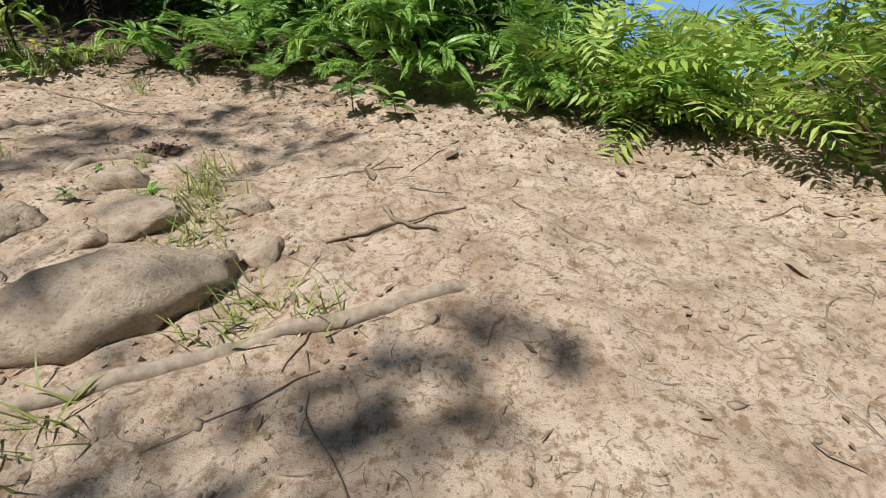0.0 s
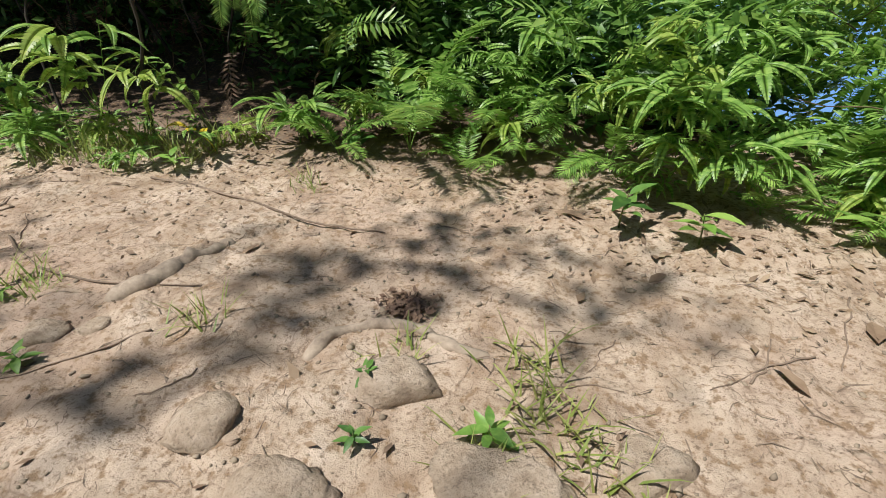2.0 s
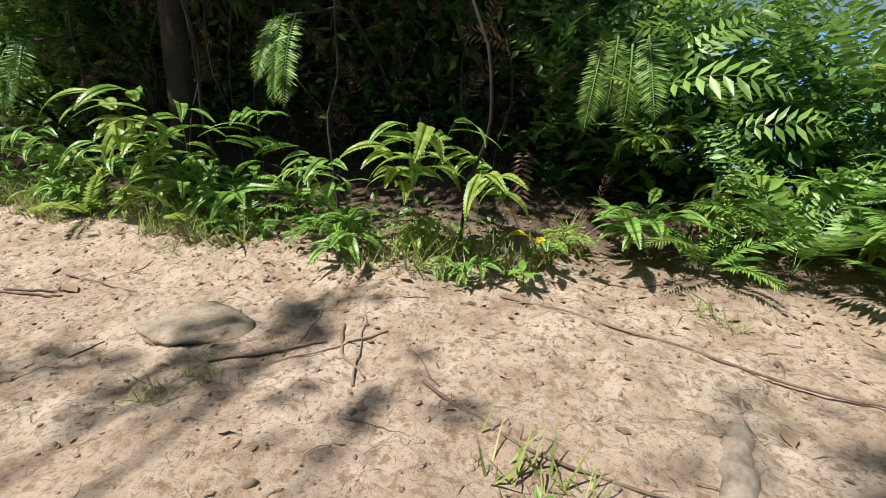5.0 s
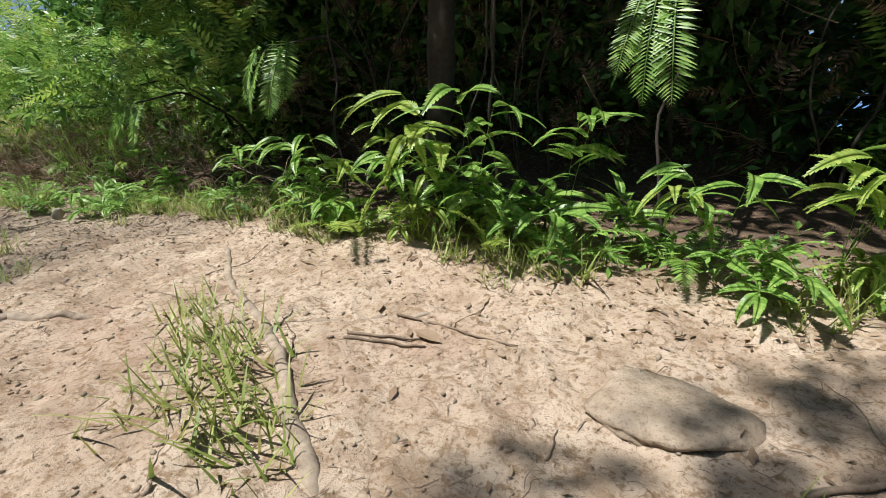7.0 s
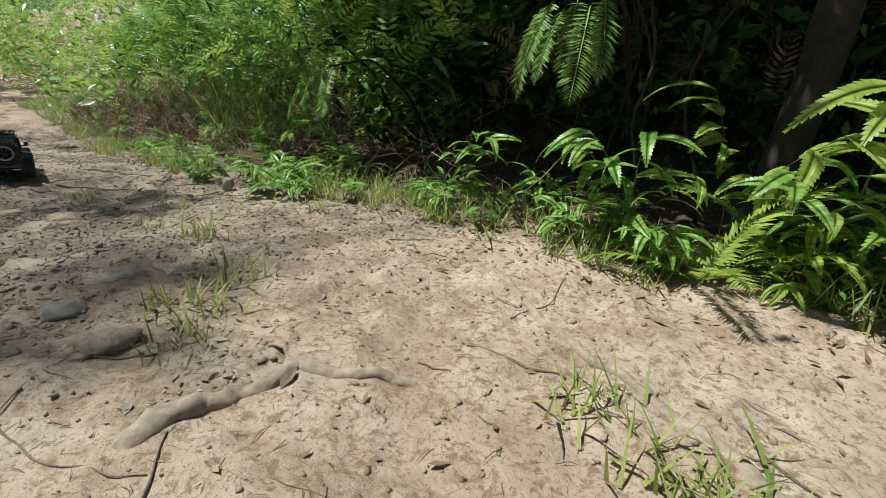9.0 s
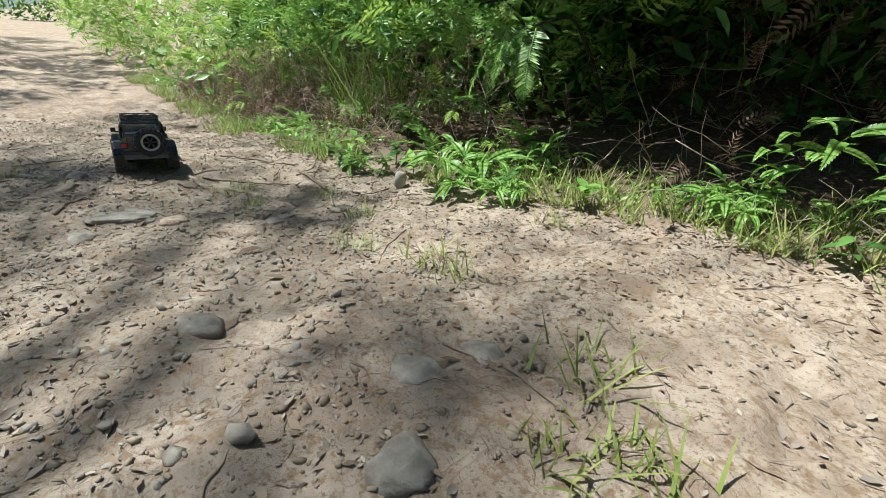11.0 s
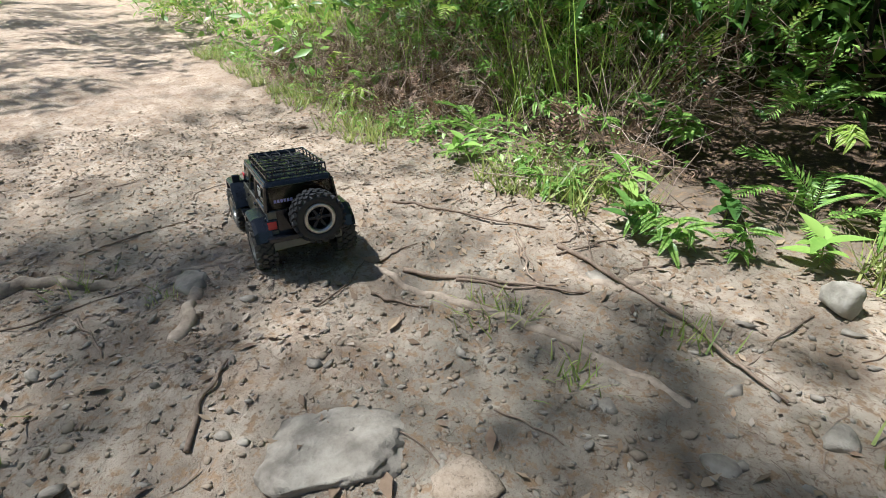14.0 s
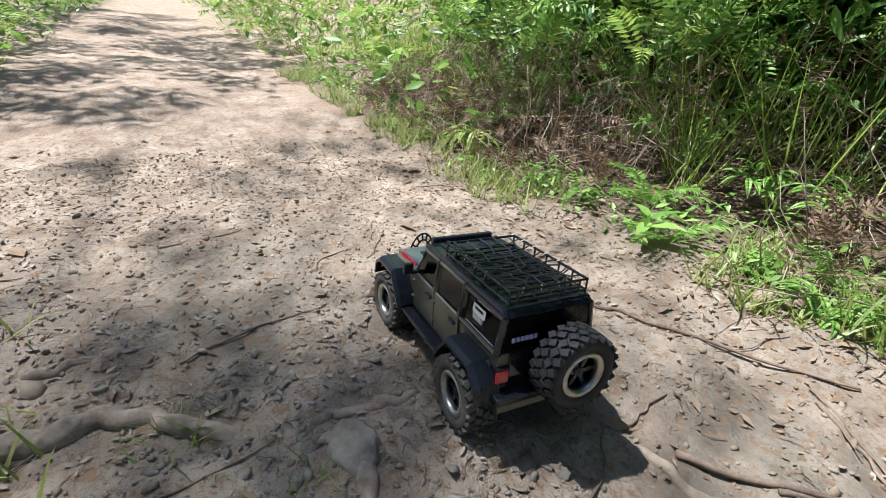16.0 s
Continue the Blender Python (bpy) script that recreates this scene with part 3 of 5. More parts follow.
v, f = strewn(curl, np.column_stack([x, y, gz(x, y) + 0.002]), turns(rng.uniform(0, 6.3, n), rng.normal(0, 0.25, n), rng.normal(0, 0.4, n)), rng.gamma(3, 0.0026, n) + 0.004)
solid("leaf_litter", v, f, MOULD, "grey-brown leaf mould lying in the shaded stretch", "leaf litter", "", "stuff")
n = 7000
x = rng.uniform(-7.6, 1.2, n)
k = rng.random(n)
y = np.where((k < 0.55) | ((x > -3.9) & (k < 0.9)), foot(x) + rng.normal(0.06, 0.16, n), rng.uniform(0.4, 1.9, n))
blade = (np.array([(-0.5, 0, 0), (-0.1, -0.2, 0.05), (-0.1, 0.2, 0.05), (0.5, 0, 0.08)]), np.array([(0, 1, 3), (0, 3, 2)]))
v, f = strewn(blade, np.column_stack([x, y, gz(x, y) + 0.004]), turns(rng.uniform(0, 6.3, n), rng.normal(0, 0.3, n), rng.normal(0, 0.35, n)), rng.gamma(3, 0.004, n) + 0.006)
solid("leaf_litter", v, f, LITTER, "brown dead leaf fragments scattered on soil", "leaf litter", "", "stuff")
# a small patch of dark mulch
n = 380
x, y = rng.normal(-0.665, 0.022, n), rng.normal(1.23, 0.018, n)
v, f = strewn(blade, np.column_stack([x, y, gz(x, y) + rng.uniform(0.003, 0.012, n)]), turns(rng.uniform(0, 6.3, n), rng.normal(0, 0.4, n), rng.normal(0, 0.4, n)), rng.uniform(0.008, 0.024, n))
solid("mulch_patch", v, f, DEAD, "small dark heap of crumbled bark on sand", "mulch", "", "stuff")
for i in range(34):
    x = rnd.uniform(-7.2, 0.9)
    y = rnd.uniform(0.6, float(foot(x)))
    bm = bmesh.new()
    s = rnd.uniform(0.016, 0.038)
    vs = [bm.verts.new(c) for c in ((-s, 0, 0), (-s * .3, -s * .42, s * .18), (s * .4, -s * .34, s * .2), (s, 0, s * .1), (s * .4, s * .34, s * .24), (-s * .3, s * .42, s * .2), (0.0, 0, s * .02))]
    for j in range(6):
        bm.faces.new((vs[j], vs[(j + 1) % 6], vs[6]))
    ob = part("fallen_leaf", bm, LITTER, None)
    ob.matrix_basis = pose(x, y, z_at(x, y) + 0.003, rnd.uniform(-12, 12), rnd.uniform(-12, 12), rnd.uniform(0, 360))
    tagged(ob, "curled dry brown leaf fallen on the trail", "fallen leaf", "fallen leaves")

# ---- leaves and fronds ----
def arc(length, up, over, n, bend=0.0):
    """A stalk that leaves at the angle up and ends at the angle over (degrees)."""
    a = np.radians(np.linspace(up, over, n))
    side = np.radians(np.linspace(0, bend, n))
    d = np.stack([np.cos(a) * np.cos(side), np.cos(a) * np.sin(side), np.sin(a)], 1) * length / (n - 1)
    return np.concatenate([np.zeros((1, 3)), np.cumsum(d[:-1], 0)]), np.stack([np.cos(a) * np.cos(side), np.cos(a) * np.sin(side), np.sin(a)], 1)


def feather(length, up, over, pairs, wide, seed, thin=0.16, stalk=0.16, bend=0.0, sweep=0.35):
    """A fern frond: a stalk with many narrow leaflets on both sides."""
    g = np.random.default_rng(seed)
    p, d = arc(length, up, over, pairs + 1, bend)
    v, f = tube(p, np.linspace(0.0035, 0.0009, len(p)), 3)
    out = [(v, f)]
    vs, fs, k = [], [], 0
    for i in range(int(pairs * stalk), pairs + 1):
        s = (i / pairs - stalk) / (1 - stalk)
        ln = wide * length * (0.35 + 0.65 * math.sin(math.pi * (0.22 + 0.72 * max(s, 0)))) * g.uniform(0.85, 1.12) * (1 if s < 0.8 else (1.06 - s) / 0.26)
        for sd in (-1, 1):
            side = np.cross(d[i], (0, 0, 1.0)) * sd
            side /= np.linalg.norm(side) + 1e-9
            nrm = np.cross(side, d[i])
            nrm *= np.sign(nrm[2]) or 1
            dirn = side * 1.0 + d[i] * (sweep + 0.5 * s) + nrm * g.normal(0.12, 0.12)
            dirn /= np.linalg.norm(dirn)
            droop = np.array((0, 0, -1)) * ln * g.uniform(0.05, 0.3)
            w = d[i] * ln * thin
            b = p[i]
            vs += [b, b + dirn * ln * 0.45 - w * 0.8 + droop * 0.2, b + dirn * ln * 0.4 + w, b + dirn * ln + droop + d[i] * ln * 0.1]
            fs += [(k, k + 1, k + 3), (k, k + 3, k + 2)]
            k += 4
    out.append((np.array(vs), np.array(fs)))
    return joined(out)


def lobed(length, width, lobes, g, droop):
    """One long leaflet along x, cut into many small lobes, with a drawn-out tip."""
    s = np.linspace(0, 1, lobes + 1)
    a = np.radians(12 - (25 + 85 * droop) * s)
    d = np.stack([np.cos(a), 0 * a, np.sin(a)], 1) * length / lobes
    c = np.concatenate([np.zeros((1, 3)), np.cumsum(d[:-1], 0)])
    wide = width * np.minimum(1, 0.45 + 2.6 * s) * np.maximum(0.05, 1 - s ** 2.4)
    vs, fs = [], []
    for i in range(lobes):
        k = len(vs)
        a, b = c[i], c[i + 1]
        w0, w1 = wide[i], wide[i + 1]
        vs += [a, b]
        for sd in (-1, 1):
            m = len(vs)
            tip = a + (b - a) * 1.25 + (0, sd * w0 * g.uniform(0.9, 1.08), 0.2 * w0)
            vs += [a + (0, sd * w0 * 0.42, 0.13 * w0), b + (0, sd * w1 * 0.42, 0.13 * w1), tip, a + (b - a) * 0.3 + (0, sd * w0 * 0.85, 0.2 * w0)]
            fs += [(k, k + 1, m), (k + 1, m + 1, m), (m, m + 1, m + 2), (m, m + 2, m + 3)]
    return np.array(vs), np.array(fs)


def palm(stem, count, ln, width, seed, over=-10, lobes=16):
    """A fern leaf of broad toothed leaflets that droop from a stalk."""
    g = np.random.default_rng(seed)
    p, d = arc(stem, 78, over, 8, g.uniform(-30, 30))
    out = [tube(p, np.linspace(0.0026, 0.0012, 8), 4)]
    for i in range(count):
        at = 0.55 + 0.45 * i / max(count - 1, 1)
        b = np.array([np.interp(at, np.linspace(0, 1, 8), p[:, k]) for k in range(3)])
        yaw = (1 if i % 2 else -1) * (95 - 80 * i / count) + g.normal(0, 8) if i < count - 1 else 0
        v, f = lobed(ln * g.uniform(0.75, 1.1) * (1.15 - 0.35 * abs(at - 0.8)), width, lobes, g, g.uniform(0.15, 0.8))
        m = turns(np.array([math.radians(yaw)]), np.array([g.normal(-0.1, 0.25)]), np.array([g.normal(0, 0.3)]))[0]
        out.append((v @ m.T + b, f))
    return joined(out)


def tuft(blades, height, seed, spread=0.05):
    g = np.random.default_rng(seed)
    out = []
    for i in range(blades):
        h, a, lean = height * g.uniform(0.4, 1.1), g.uniform(0, 6.28), g.uniform(0.25, 1.5)
        s = np.linspace(0, 1, 5)
        r, z = h * np.sin(lean * s), h * s * np.cos(lean * s * 0.8)
        w = 0.0022 * (1.05 - s) * g.uniform(0.7, 1.3)
        c, sn = math.cos(a), math.sin(a)
        b = g.normal(0, spread, 2)
        v = np.concatenate([np.stack([b[0] + c * r - sn * w, b[1] + sn * r + c * w, z], 1), np.stack([b[0] + c * r + sn * w, b[1] + sn * r - c * w, z], 1)])
        f = []
        for j in range(4):
            f += [(j, j + 1, 6 + j), (j, 6 + j, 5 + j)]
        out.append((v, f))
    return joined(out)


FEATHERS = [np_mesh("frond", *feather(1.0, rnd.uniform(50, 78), rnd.uniform(-35, 5), 36, rnd.uniform(0.15, 0.2), s, 0.11, 0.2, rnd.uniform(-25, 25)), FERN) for s in range(6)]
FEATHERS_Y = [np_mesh("frond", *feather(1.0, rnd.uniform(45, 75), rnd.uniform(-30, 10), 38, rnd.uniform(0.14, 0.2), s + 9, 0.1, 0.14, rnd.uniform(-25, 25)), BRIGHT) for s in range(4)]
PALMS = [np_mesh("frond", *palm(0.5, 6, 0.32, 0.052, s + 30, rnd.uniform(-20, 25)), FERN) for s in range(5)]
PALMS_Y = [np_mesh("frond", *palm(0.45, 6, 0.32, 0.048, s + 50, rnd.uniform(-10, 30)), BRIGHT) for s in range(3)]
for me in FEATHERS + FEATHERS_Y + PALMS + PALMS_Y:
    me.materials.append(STEM)


def fern(x, y, size, meshes, count, label, z=None, lean=None, tilt=12.0, name="fern"):
    """A fern: an empty at its base, with each frond as a part. lean: the heading to which its fronds tend."""
    e = new(name)
    e.location = (x, y, (z_at(x, y) if z is None else z) - 0.004)
    a0 = rnd.uniform(0, 360)
    for i in range(count):
        ob = new("frond", meshes[rnd.randrange(len(meshes))])
        ob.parent = e
        s = size * rnd.uniform(0.7, 1.15)
        h = a0 + i * 360 / count + rnd.uniform(-25, 25) if lean is None else lean + rnd.uniform(-75, 75)
        ob.matrix_basis = pose(0, 0, 0, rnd.uniform(-10, 10), rnd.uniform(-tilt, tilt), h) @ Matrix.Diagonal((s, s, s, 1))
    return tagged(e, label, "fern", "ferns along the bank")


LIT = "bright green fern with toothed arching fronds at the trail edge"
LOW = "low feathery green fern at the foot of the bank"
YEL = "yellow-green feathery fern in full sun on the bank"
# ferns at the edge, from the trail's near end to its far end
for x, y, s, kind, c in [(-0.63, 1.82, 0.34, 0, 6), (-0.30, 1.72, 0.30, 0, 6), (0.06, 1.60, 0.22, 0, 7), (0.30, 1.54, 0.2, 0, 7), (-0.16, 1.68, 0.26, 2, 5), (-1.07, 1.9, 0.34, 0, 6),
                         (-0.85, 2.0, 0.36, 0, 7), (-1.68, 1.76, 0.16, 2, 5), (-1.86, 1.88, 0.3, 3, 6), (-2.02, 1.84, 0.24, 2, 6), (-2.16, 1.84, 0.26, 0, 6), (-2.45, 1.86, 0.26, 0, 6),
                         (-2.3, 1.95, 0.28, 2, 5), (-2.62, 1.92, 0.34, 2, 6), (-2.78, 1.98, 0.40, 2, 5), (-2.95, 1.88, 0.32, 3, 6), (-3.1, 1.74, 0.26, 1, 5), (-3.25, 1.92, 0.36, 2, 7),
                         (-3.42, 1.98, 0.34, 2, 6), (-3.0, 2.0, 0.34, 0, 6), (-2.65, 1.80, 0.22, 1, 5), (-3.6, 1.95, 0.26, 2, 6), (-3.95, 1.97, 0.22, 2, 6), (-4.2, 1.98, 0.2, 2, 6), (-4.42, 1.98, 0.24, 2, 6),
                         (-4.6, 2.0, 0.26, 2, 6), (-4.86, 2.04, 0.3, 2, 6), (-5.15, 1.98, 0.2, 0, 6), (-5.45, 2.25, 0.22, 2, 6), (-5.62, 1.96, 0.18, 0, 6), (-5.85, 1.98, 0.15, 2, 6), (-6.1, 2.06, 0.24, 0, 6),
                         (-6.5, 2.08, 0.22, 2, 6), (-7.0, 2.12, 0.26, 2, 7), (-7.15, 2.2, 0.28, 0, 6), (-7.8, 2.4, 0.28, 2, 6), (-8.4, 2.6, 0.3, 0, 6), (-1.42, 1.9, 0.2, 3, 5), (-1.25, 2.05, 0.3, 2, 6),
                         (0.36, 1.62, 0.18, 1, 6), (1.08, 1.42, 0.3, 1, 7), (1.1, 1.25, 0.36, 1, 7), (1.0, 1.75, 0.42, 1, 8), (1.25, 1.55, 0.42, 1, 8), (1.35, 1.9, 0.45, 1, 8), (1.3, 1.0, 0.36, 1, 7),
                         (-3.75, 2.02, 0.24, 0, 5), (-5.95, 1.84, 0.17, 0, 6), (-5.75, 1.8, 0.16, 2, 5), (-5.6, 1.88, 0.2, 2, 6), (-5.48, 1.78, 0.16, 0, 6), (-6.3, 1.95, 0.2, 2, 6), (-5.28, 1.84, 0.2, 2, 6), (-5.12, 1.76, 0.17, 2, 5), (-5.7, 2.1, 0.36, 2, 5), (-7.03, 2.1, 0.34, 3, 7), (-6.8, 2.05, 0.26, 2, 6), (-4.75, 1.84, 0.28, 2, 6), (-4.5, 1.82, 0.26, 2, 5), (-4.62, 1.8, 0.2, 0, 6), (-3.95, 1.88, 0.26, 2, 5), (-3.8, 1.86, 0.2, 2, 5), (-5.3, 1.9, 0.2, 2, 5), (-5.05, 2.1, 0.3, 0, 6)]:
    if x < -3.55 and rnd.random() < 0.3:
        continue
    s, y = s * rnd.uniform(0.75, 1.3), y + rnd.uniform(-0.05, 0.12)
    fern(x, y, s, (FEATHERS, FEATHERS_Y, PALMS, PALMS_Y)[kind], c, (LOW, YEL, LIT, "yellow-green fern with curling toothed fronds")[kind], None, None if kind < 2 or rnd.random() < 0.5 else -95, 16.0 if kind < 2 else 24.0)
TALL = [np_mesh("frond", *palm(0.8, 7, 0.28, 0.045, s + 70, rnd.uniform(20, 50)), FERN if s < 3 else BRIGHT) for s in range(5)]
for x, y, s, c in [(-2.76, 1.95, 0.56, 3), (-1.87, 1.9, 0.48, 4), (-3.3, 1.96, 0.42, 4), (-2.5, 2.0, 0.45, 3), (-3.9, 2.05, 0.36, 3), (-2.1, 1.95, 0.4, 3), (-1.55, 2.0, 0.45, 3), (-3.1, 2.05, 0.5, 3), (-2.95, 1.95, 0.4, 3)]:
    fern(x, y, s, TALL, c, "tall fern with toothed leaflets before the dark hollow", None, -95, 14.0)
yl = new("fern")
yl.location = (-1.45, 1.86, z_at(-1.45, 1.86))
for i in range(3):
    ob = new("frond", np_mesh("frond", *palm(0.12, 3, 0.06, 0.014, 90 + i, 20), YELLOW if i == 0 else FERN))
    ob.parent = yl
    ob.matrix_basis = pose(0, 0, 0, 0, 0, -150 + 60 * i)
tagged(yl, "small fern with one yellowed leaf beside the trail", "fern")


def hanging(x, y, z, size, count, label):
    """Fronds that hang from the overgrown bank on a thin branch."""
    e = new("hanging_fern")
    e.location = (x, y, z)
    p = smooth_path([(0, 0, 0), (0.05, 0.25, 0.06), (0.0, 0.6, -0.1), (0.05, 0.9, -z)], 20)
    v, f = tube(p, np.linspace(0.004, 0.01, 20), 5)
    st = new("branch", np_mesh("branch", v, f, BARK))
    st.parent = e
    for i in range(count):
        ob = new("frond", np_mesh("frond", *feather(size * 1.15, 8, -18, 34, 0.19, 200 + i, 0.1, 0.06, 0, 0.2), FERN))
        ob.parent = e
        ob.matrix_basis = pose(0.035 * (i - count / 2), 0, 0.02 * (i % 2), rnd.uniform(-25, 25), 62 + rnd.uniform(-12, 18), -90 + (i - count / 2) * 14) @ Matrix.Diagonal((rnd.uniform(.75, 1.1),) * 3 + (1,))
    return tagged(e, label, "fern", "ferns hanging from the bank")


hanging(-2.27, 1.97, 0.74, 0.25, 3, "drooping fern fronds hanging before the dark hollow")
hanging(-3.55, 1.97, 0.72, 0.24, 6, "large sunlit fern frond hanging over the bank")
hanging(-4.72, 2.1, 0.56, 0.22, 5, "green fern hanging over the dry brown thicket")
hanging(-1.3, 2.0, 0.62, 0.2, 4, "drooping fern fronds hanging before the dark hollow")
hanging(-5.2, 2.35, 0.66, 0.2, 4, "green fern hanging over the dry brown thicket")

# seedlings and grass
def leaf_blade(ln):
    s = np.linspace(0, 1, 6)
    w = ln * 0.2 * np.sin(math.pi * s ** 0.8)
    m_ = np.stack([s * ln, 0 * s, -0.25 * s ** 2 * ln], 1)
    v = np.concatenate([m_, m_ + np.stack([0 * s, w, w * 0.3], 1), m_ + np.stack([0 * s, -w, w * 0.3], 1)])
    f = []
    for j in range(5):
        f += [(j, j + 1, 7 + j), (j, 7 + j, 6 + j), (j, 13 + j, j + 1), (j, 12 + j, 13 + j)]
    return v, f


LEAF = [np_mesh("leaf", *leaf_blade(0.075), FERN), np_mesh("leaf", *leaf_blade(0.06), FERN_SHADE_TONE)]
STALK = np_mesh("stem", *tube(arc(0.07, 88, 70, 6)[0], np.linspace(0.002, 0.001, 6), 5), STEM)
for i, (x, y, s) in enumerate([(-0.50, 0.97, 0.9), (-0.66, 0.93, 0.6), (-1.38, 1.1, 0.6), (-1.32, 1.02, 0.6), (-1.2, 0.98, 0.7), (-0.68, 1.04, 0.7), (-5.45, 1.9, 1.4), (-5.2, 1.95, 1.5), (-5.0, 1.86, 1.2), (-4.55, 1.86, 1.2),
                               (-4.3, 1.86, 1.2), (-2.45, 1.76, 1.2), (-6.0, 1.86, 1.3), (-3.7, 1.82, 1.3), (-0.1, 1.5, 1.3), (-0.25, 1.57, 1.6), (0.2, 1.5, 1.2), (-1.0, 1.95, 1.4), (-1.5, 1.72, 0.9), (-5.35, 1.78, 1.3), (-4.75, 2.25, 2.2), (-5.6, 2.35, 2.2), (-2.55, 2.0, 2.6), (-2.9, 2.05, 2.4)]):
    e = new("seedling")
    s = s * 0.62 if y < 1.2 else s * 0.85
    e.matrix_basis = pose(x, y, z_at(x, y) - 0.003, 0, 0, i * 67) @ Matrix.Diagonal((s, s, s, 1))
    new("stem", STALK).parent = e
    for j in range(7):
        lf = new("leaf", LEAF[i % 2])
        lf.parent = e
        k = rnd.uniform(0.7, 1.15)
        lf.matrix_basis = pose(0.006 + 0.001 * j, 0, 0.03 + 0.006 * j, rnd.uniform(-12, 12), rnd.uniform(-40, 6), j * 137 + rnd.uniform(-12, 12)) @ Matrix.Diagonal((k, k, k, 1))
    tagged(e, "small leafy seedling growing from the trail soil", "seedling", "seedlings")
TUFTS = [np_mesh("grass_tuft", *tuft(30, 0.08, s, 0.032), GRASS) for s in range(5)]
for i, (x, y, s) in enumerate([(-0.44, 1.04, 1.0), (-0.40, 1.0, 0.9), (-0.36, 0.95, 1.0), (-0.35, 0.86, 1.0), (-0.33, 0.8, 0.8), (-0.50, 0.95, 0.8), (-0.13, 0.70, 0.9), (-0.18, 0.63, 0.8), (-0.05, 0.69, 0.7), (-0.28, 0.47, 0.9), (-1.0, 1.11, 0.8), (-1.42, 1.14, 1.0), (-0.64, 1.11, 0.7), (-0.45, 1.11, 1.0), (-1.34, 1.12, 0.7),
                               (-3.18, 1.26, 1.2), (-3.08, 1.22, 1.3), (-2.97, 1.2, 1.4), (-2.90, 1.13, 1.5), (-2.84, 1.07, 1.5), (-2.78, 1.02, 1.4), (-2.72, 1.06, 1.0), (-2.68, 0.98, 1.2), (-3.0, 1.12, 1.2), (-2.9, 1.0, 1.2), (-2.04, 1.14, 0.7), (-2.0, 1.2, 0.6),
                               (-4.4, 1.33, 1.0), (-4.3, 1.28, 0.9), (-3.95, 1.16, 1.1), (-3.84, 1.05, 1.0), (-3.76, 0.97, 1.0), (-3.9, 1.0, 0.9), (-6.06, 0.6, 1.1), (-5.71, 0.6, 1.2), (-5.8, 0.54, 1.2), (-4.85, 0.58, 0.8), (-4.95, 0.6, 0.7), (-5.0, 0.55, 0.8), (-5.4, 1.33, 0.8), (-5.37, 1.37, 0.7), (-6.02, 0.79, 0.8), (-5.86, 0.9, 0.5), (-5.2, 1.3, 0.8), (-4.6, 1.25, 0.8), (-5.1, 1.52, 0.8), (-4.8, 1.45, 0.9), (-6.4, 0.55, 1.2), (-4.3, 1.7, 0.9), (-2.6, 1.68, 0.7), (-1.1, 1.75, 0.7), (-1.05, 1.7, 0.6)]):
    ob = new("grass_tuft", TUFTS[i % 5])
    ob.matrix_basis = pose(x, y, z_at(x, y) - 0.004, 0, 0, i * 47) @ Matrix.Diagonal((s, s, s, 1))
    tagged(ob, "tuft of half-dry green grass in sandy soil", "grass tuft", "grass tufts")


def at_edge(n, lo, hi, a, b, g=rng):
    x = g.uniform(lo, hi, n)
    return x, foot(x) + g.uniform(a, b, n)


bl = tuft(7, 0.11, 77, 0.012)
x, y = at_edge(1500, -9.0, -1.4, -0.10, 0.22)
keep = value(x * 2.3, y * 2.3 + 4) + value(x * 7, y * 7) * 0.5 > 0.78
x, y = x[keep], y[keep]
n = len(x)
v, f = strewn(bl, np.column_stack([x, y, gz(x, y) - 0.003]), turns(rng.uniform(0, 6.3, n), rng.normal(0, 0.15, n), rng.normal(0, 0.15, n)), rng.uniform(0.5, 1.25, n))
solid("verge_grass", v, f, GRASS, "thin green verge grass along the foot of the bank", "grass", "", "stuff")


# ---- undergrowth ----
PLUME = [feather(1.0, 60, -20, 12, 0.22, 300 + s, 0.17, 0.15, rnd.uniform(-20, 20)) for s in range(3)]
KITE = (np.array([(0, 0, 0), (0.45, -0.2, 0.03), (0.45, 0.2, 0.03), (1, 0, -0.06)]), np.array([(0, 1, 3), (0, 3, 2)]))
LANCE = (np.array([(0, 0, 0), (0.3, -0.11, 0.05), (0.3, 0, 0.01), (0.3, 0.11, 0.05), (0.65, -0.09, -0.02), (0.65, 0, -0.05), (0.65, 0.09, -0.02), (1, 0, -0.2)]),
         np.array([(0, 1, 2), (0, 2, 3), (1, 4, 2), (2, 4, 5), (2, 5, 3), (3, 5, 6), (4, 7, 5), (5, 7, 6)]))
ROD = tube([(0, 0, 0), (0.35, 0.03, 0.02), (0.7, -0.02, -0.02), (1, 0.03, 0.01)], (0.006, 0.005, 0.004, 0.002), 4)


def thicket(name, material, label, n, place, size, shape, tilt=0.35, category="undergrowth"):
    x, y, z, keep = place(n)
    x, y, z = x[keep], y[keep], z[keep]
    n = len(x)
    v, f = strewn(shape, np.column_stack([x, y, z]), turns(rng.uniform(0, 6.3, n), rng.normal(-0.1, tilt, n), rng.normal(0, tilt, n)), rng.uniform(size[0], size[1], n))
    return solid(name, v, f, material, label, category, "", "stuff")


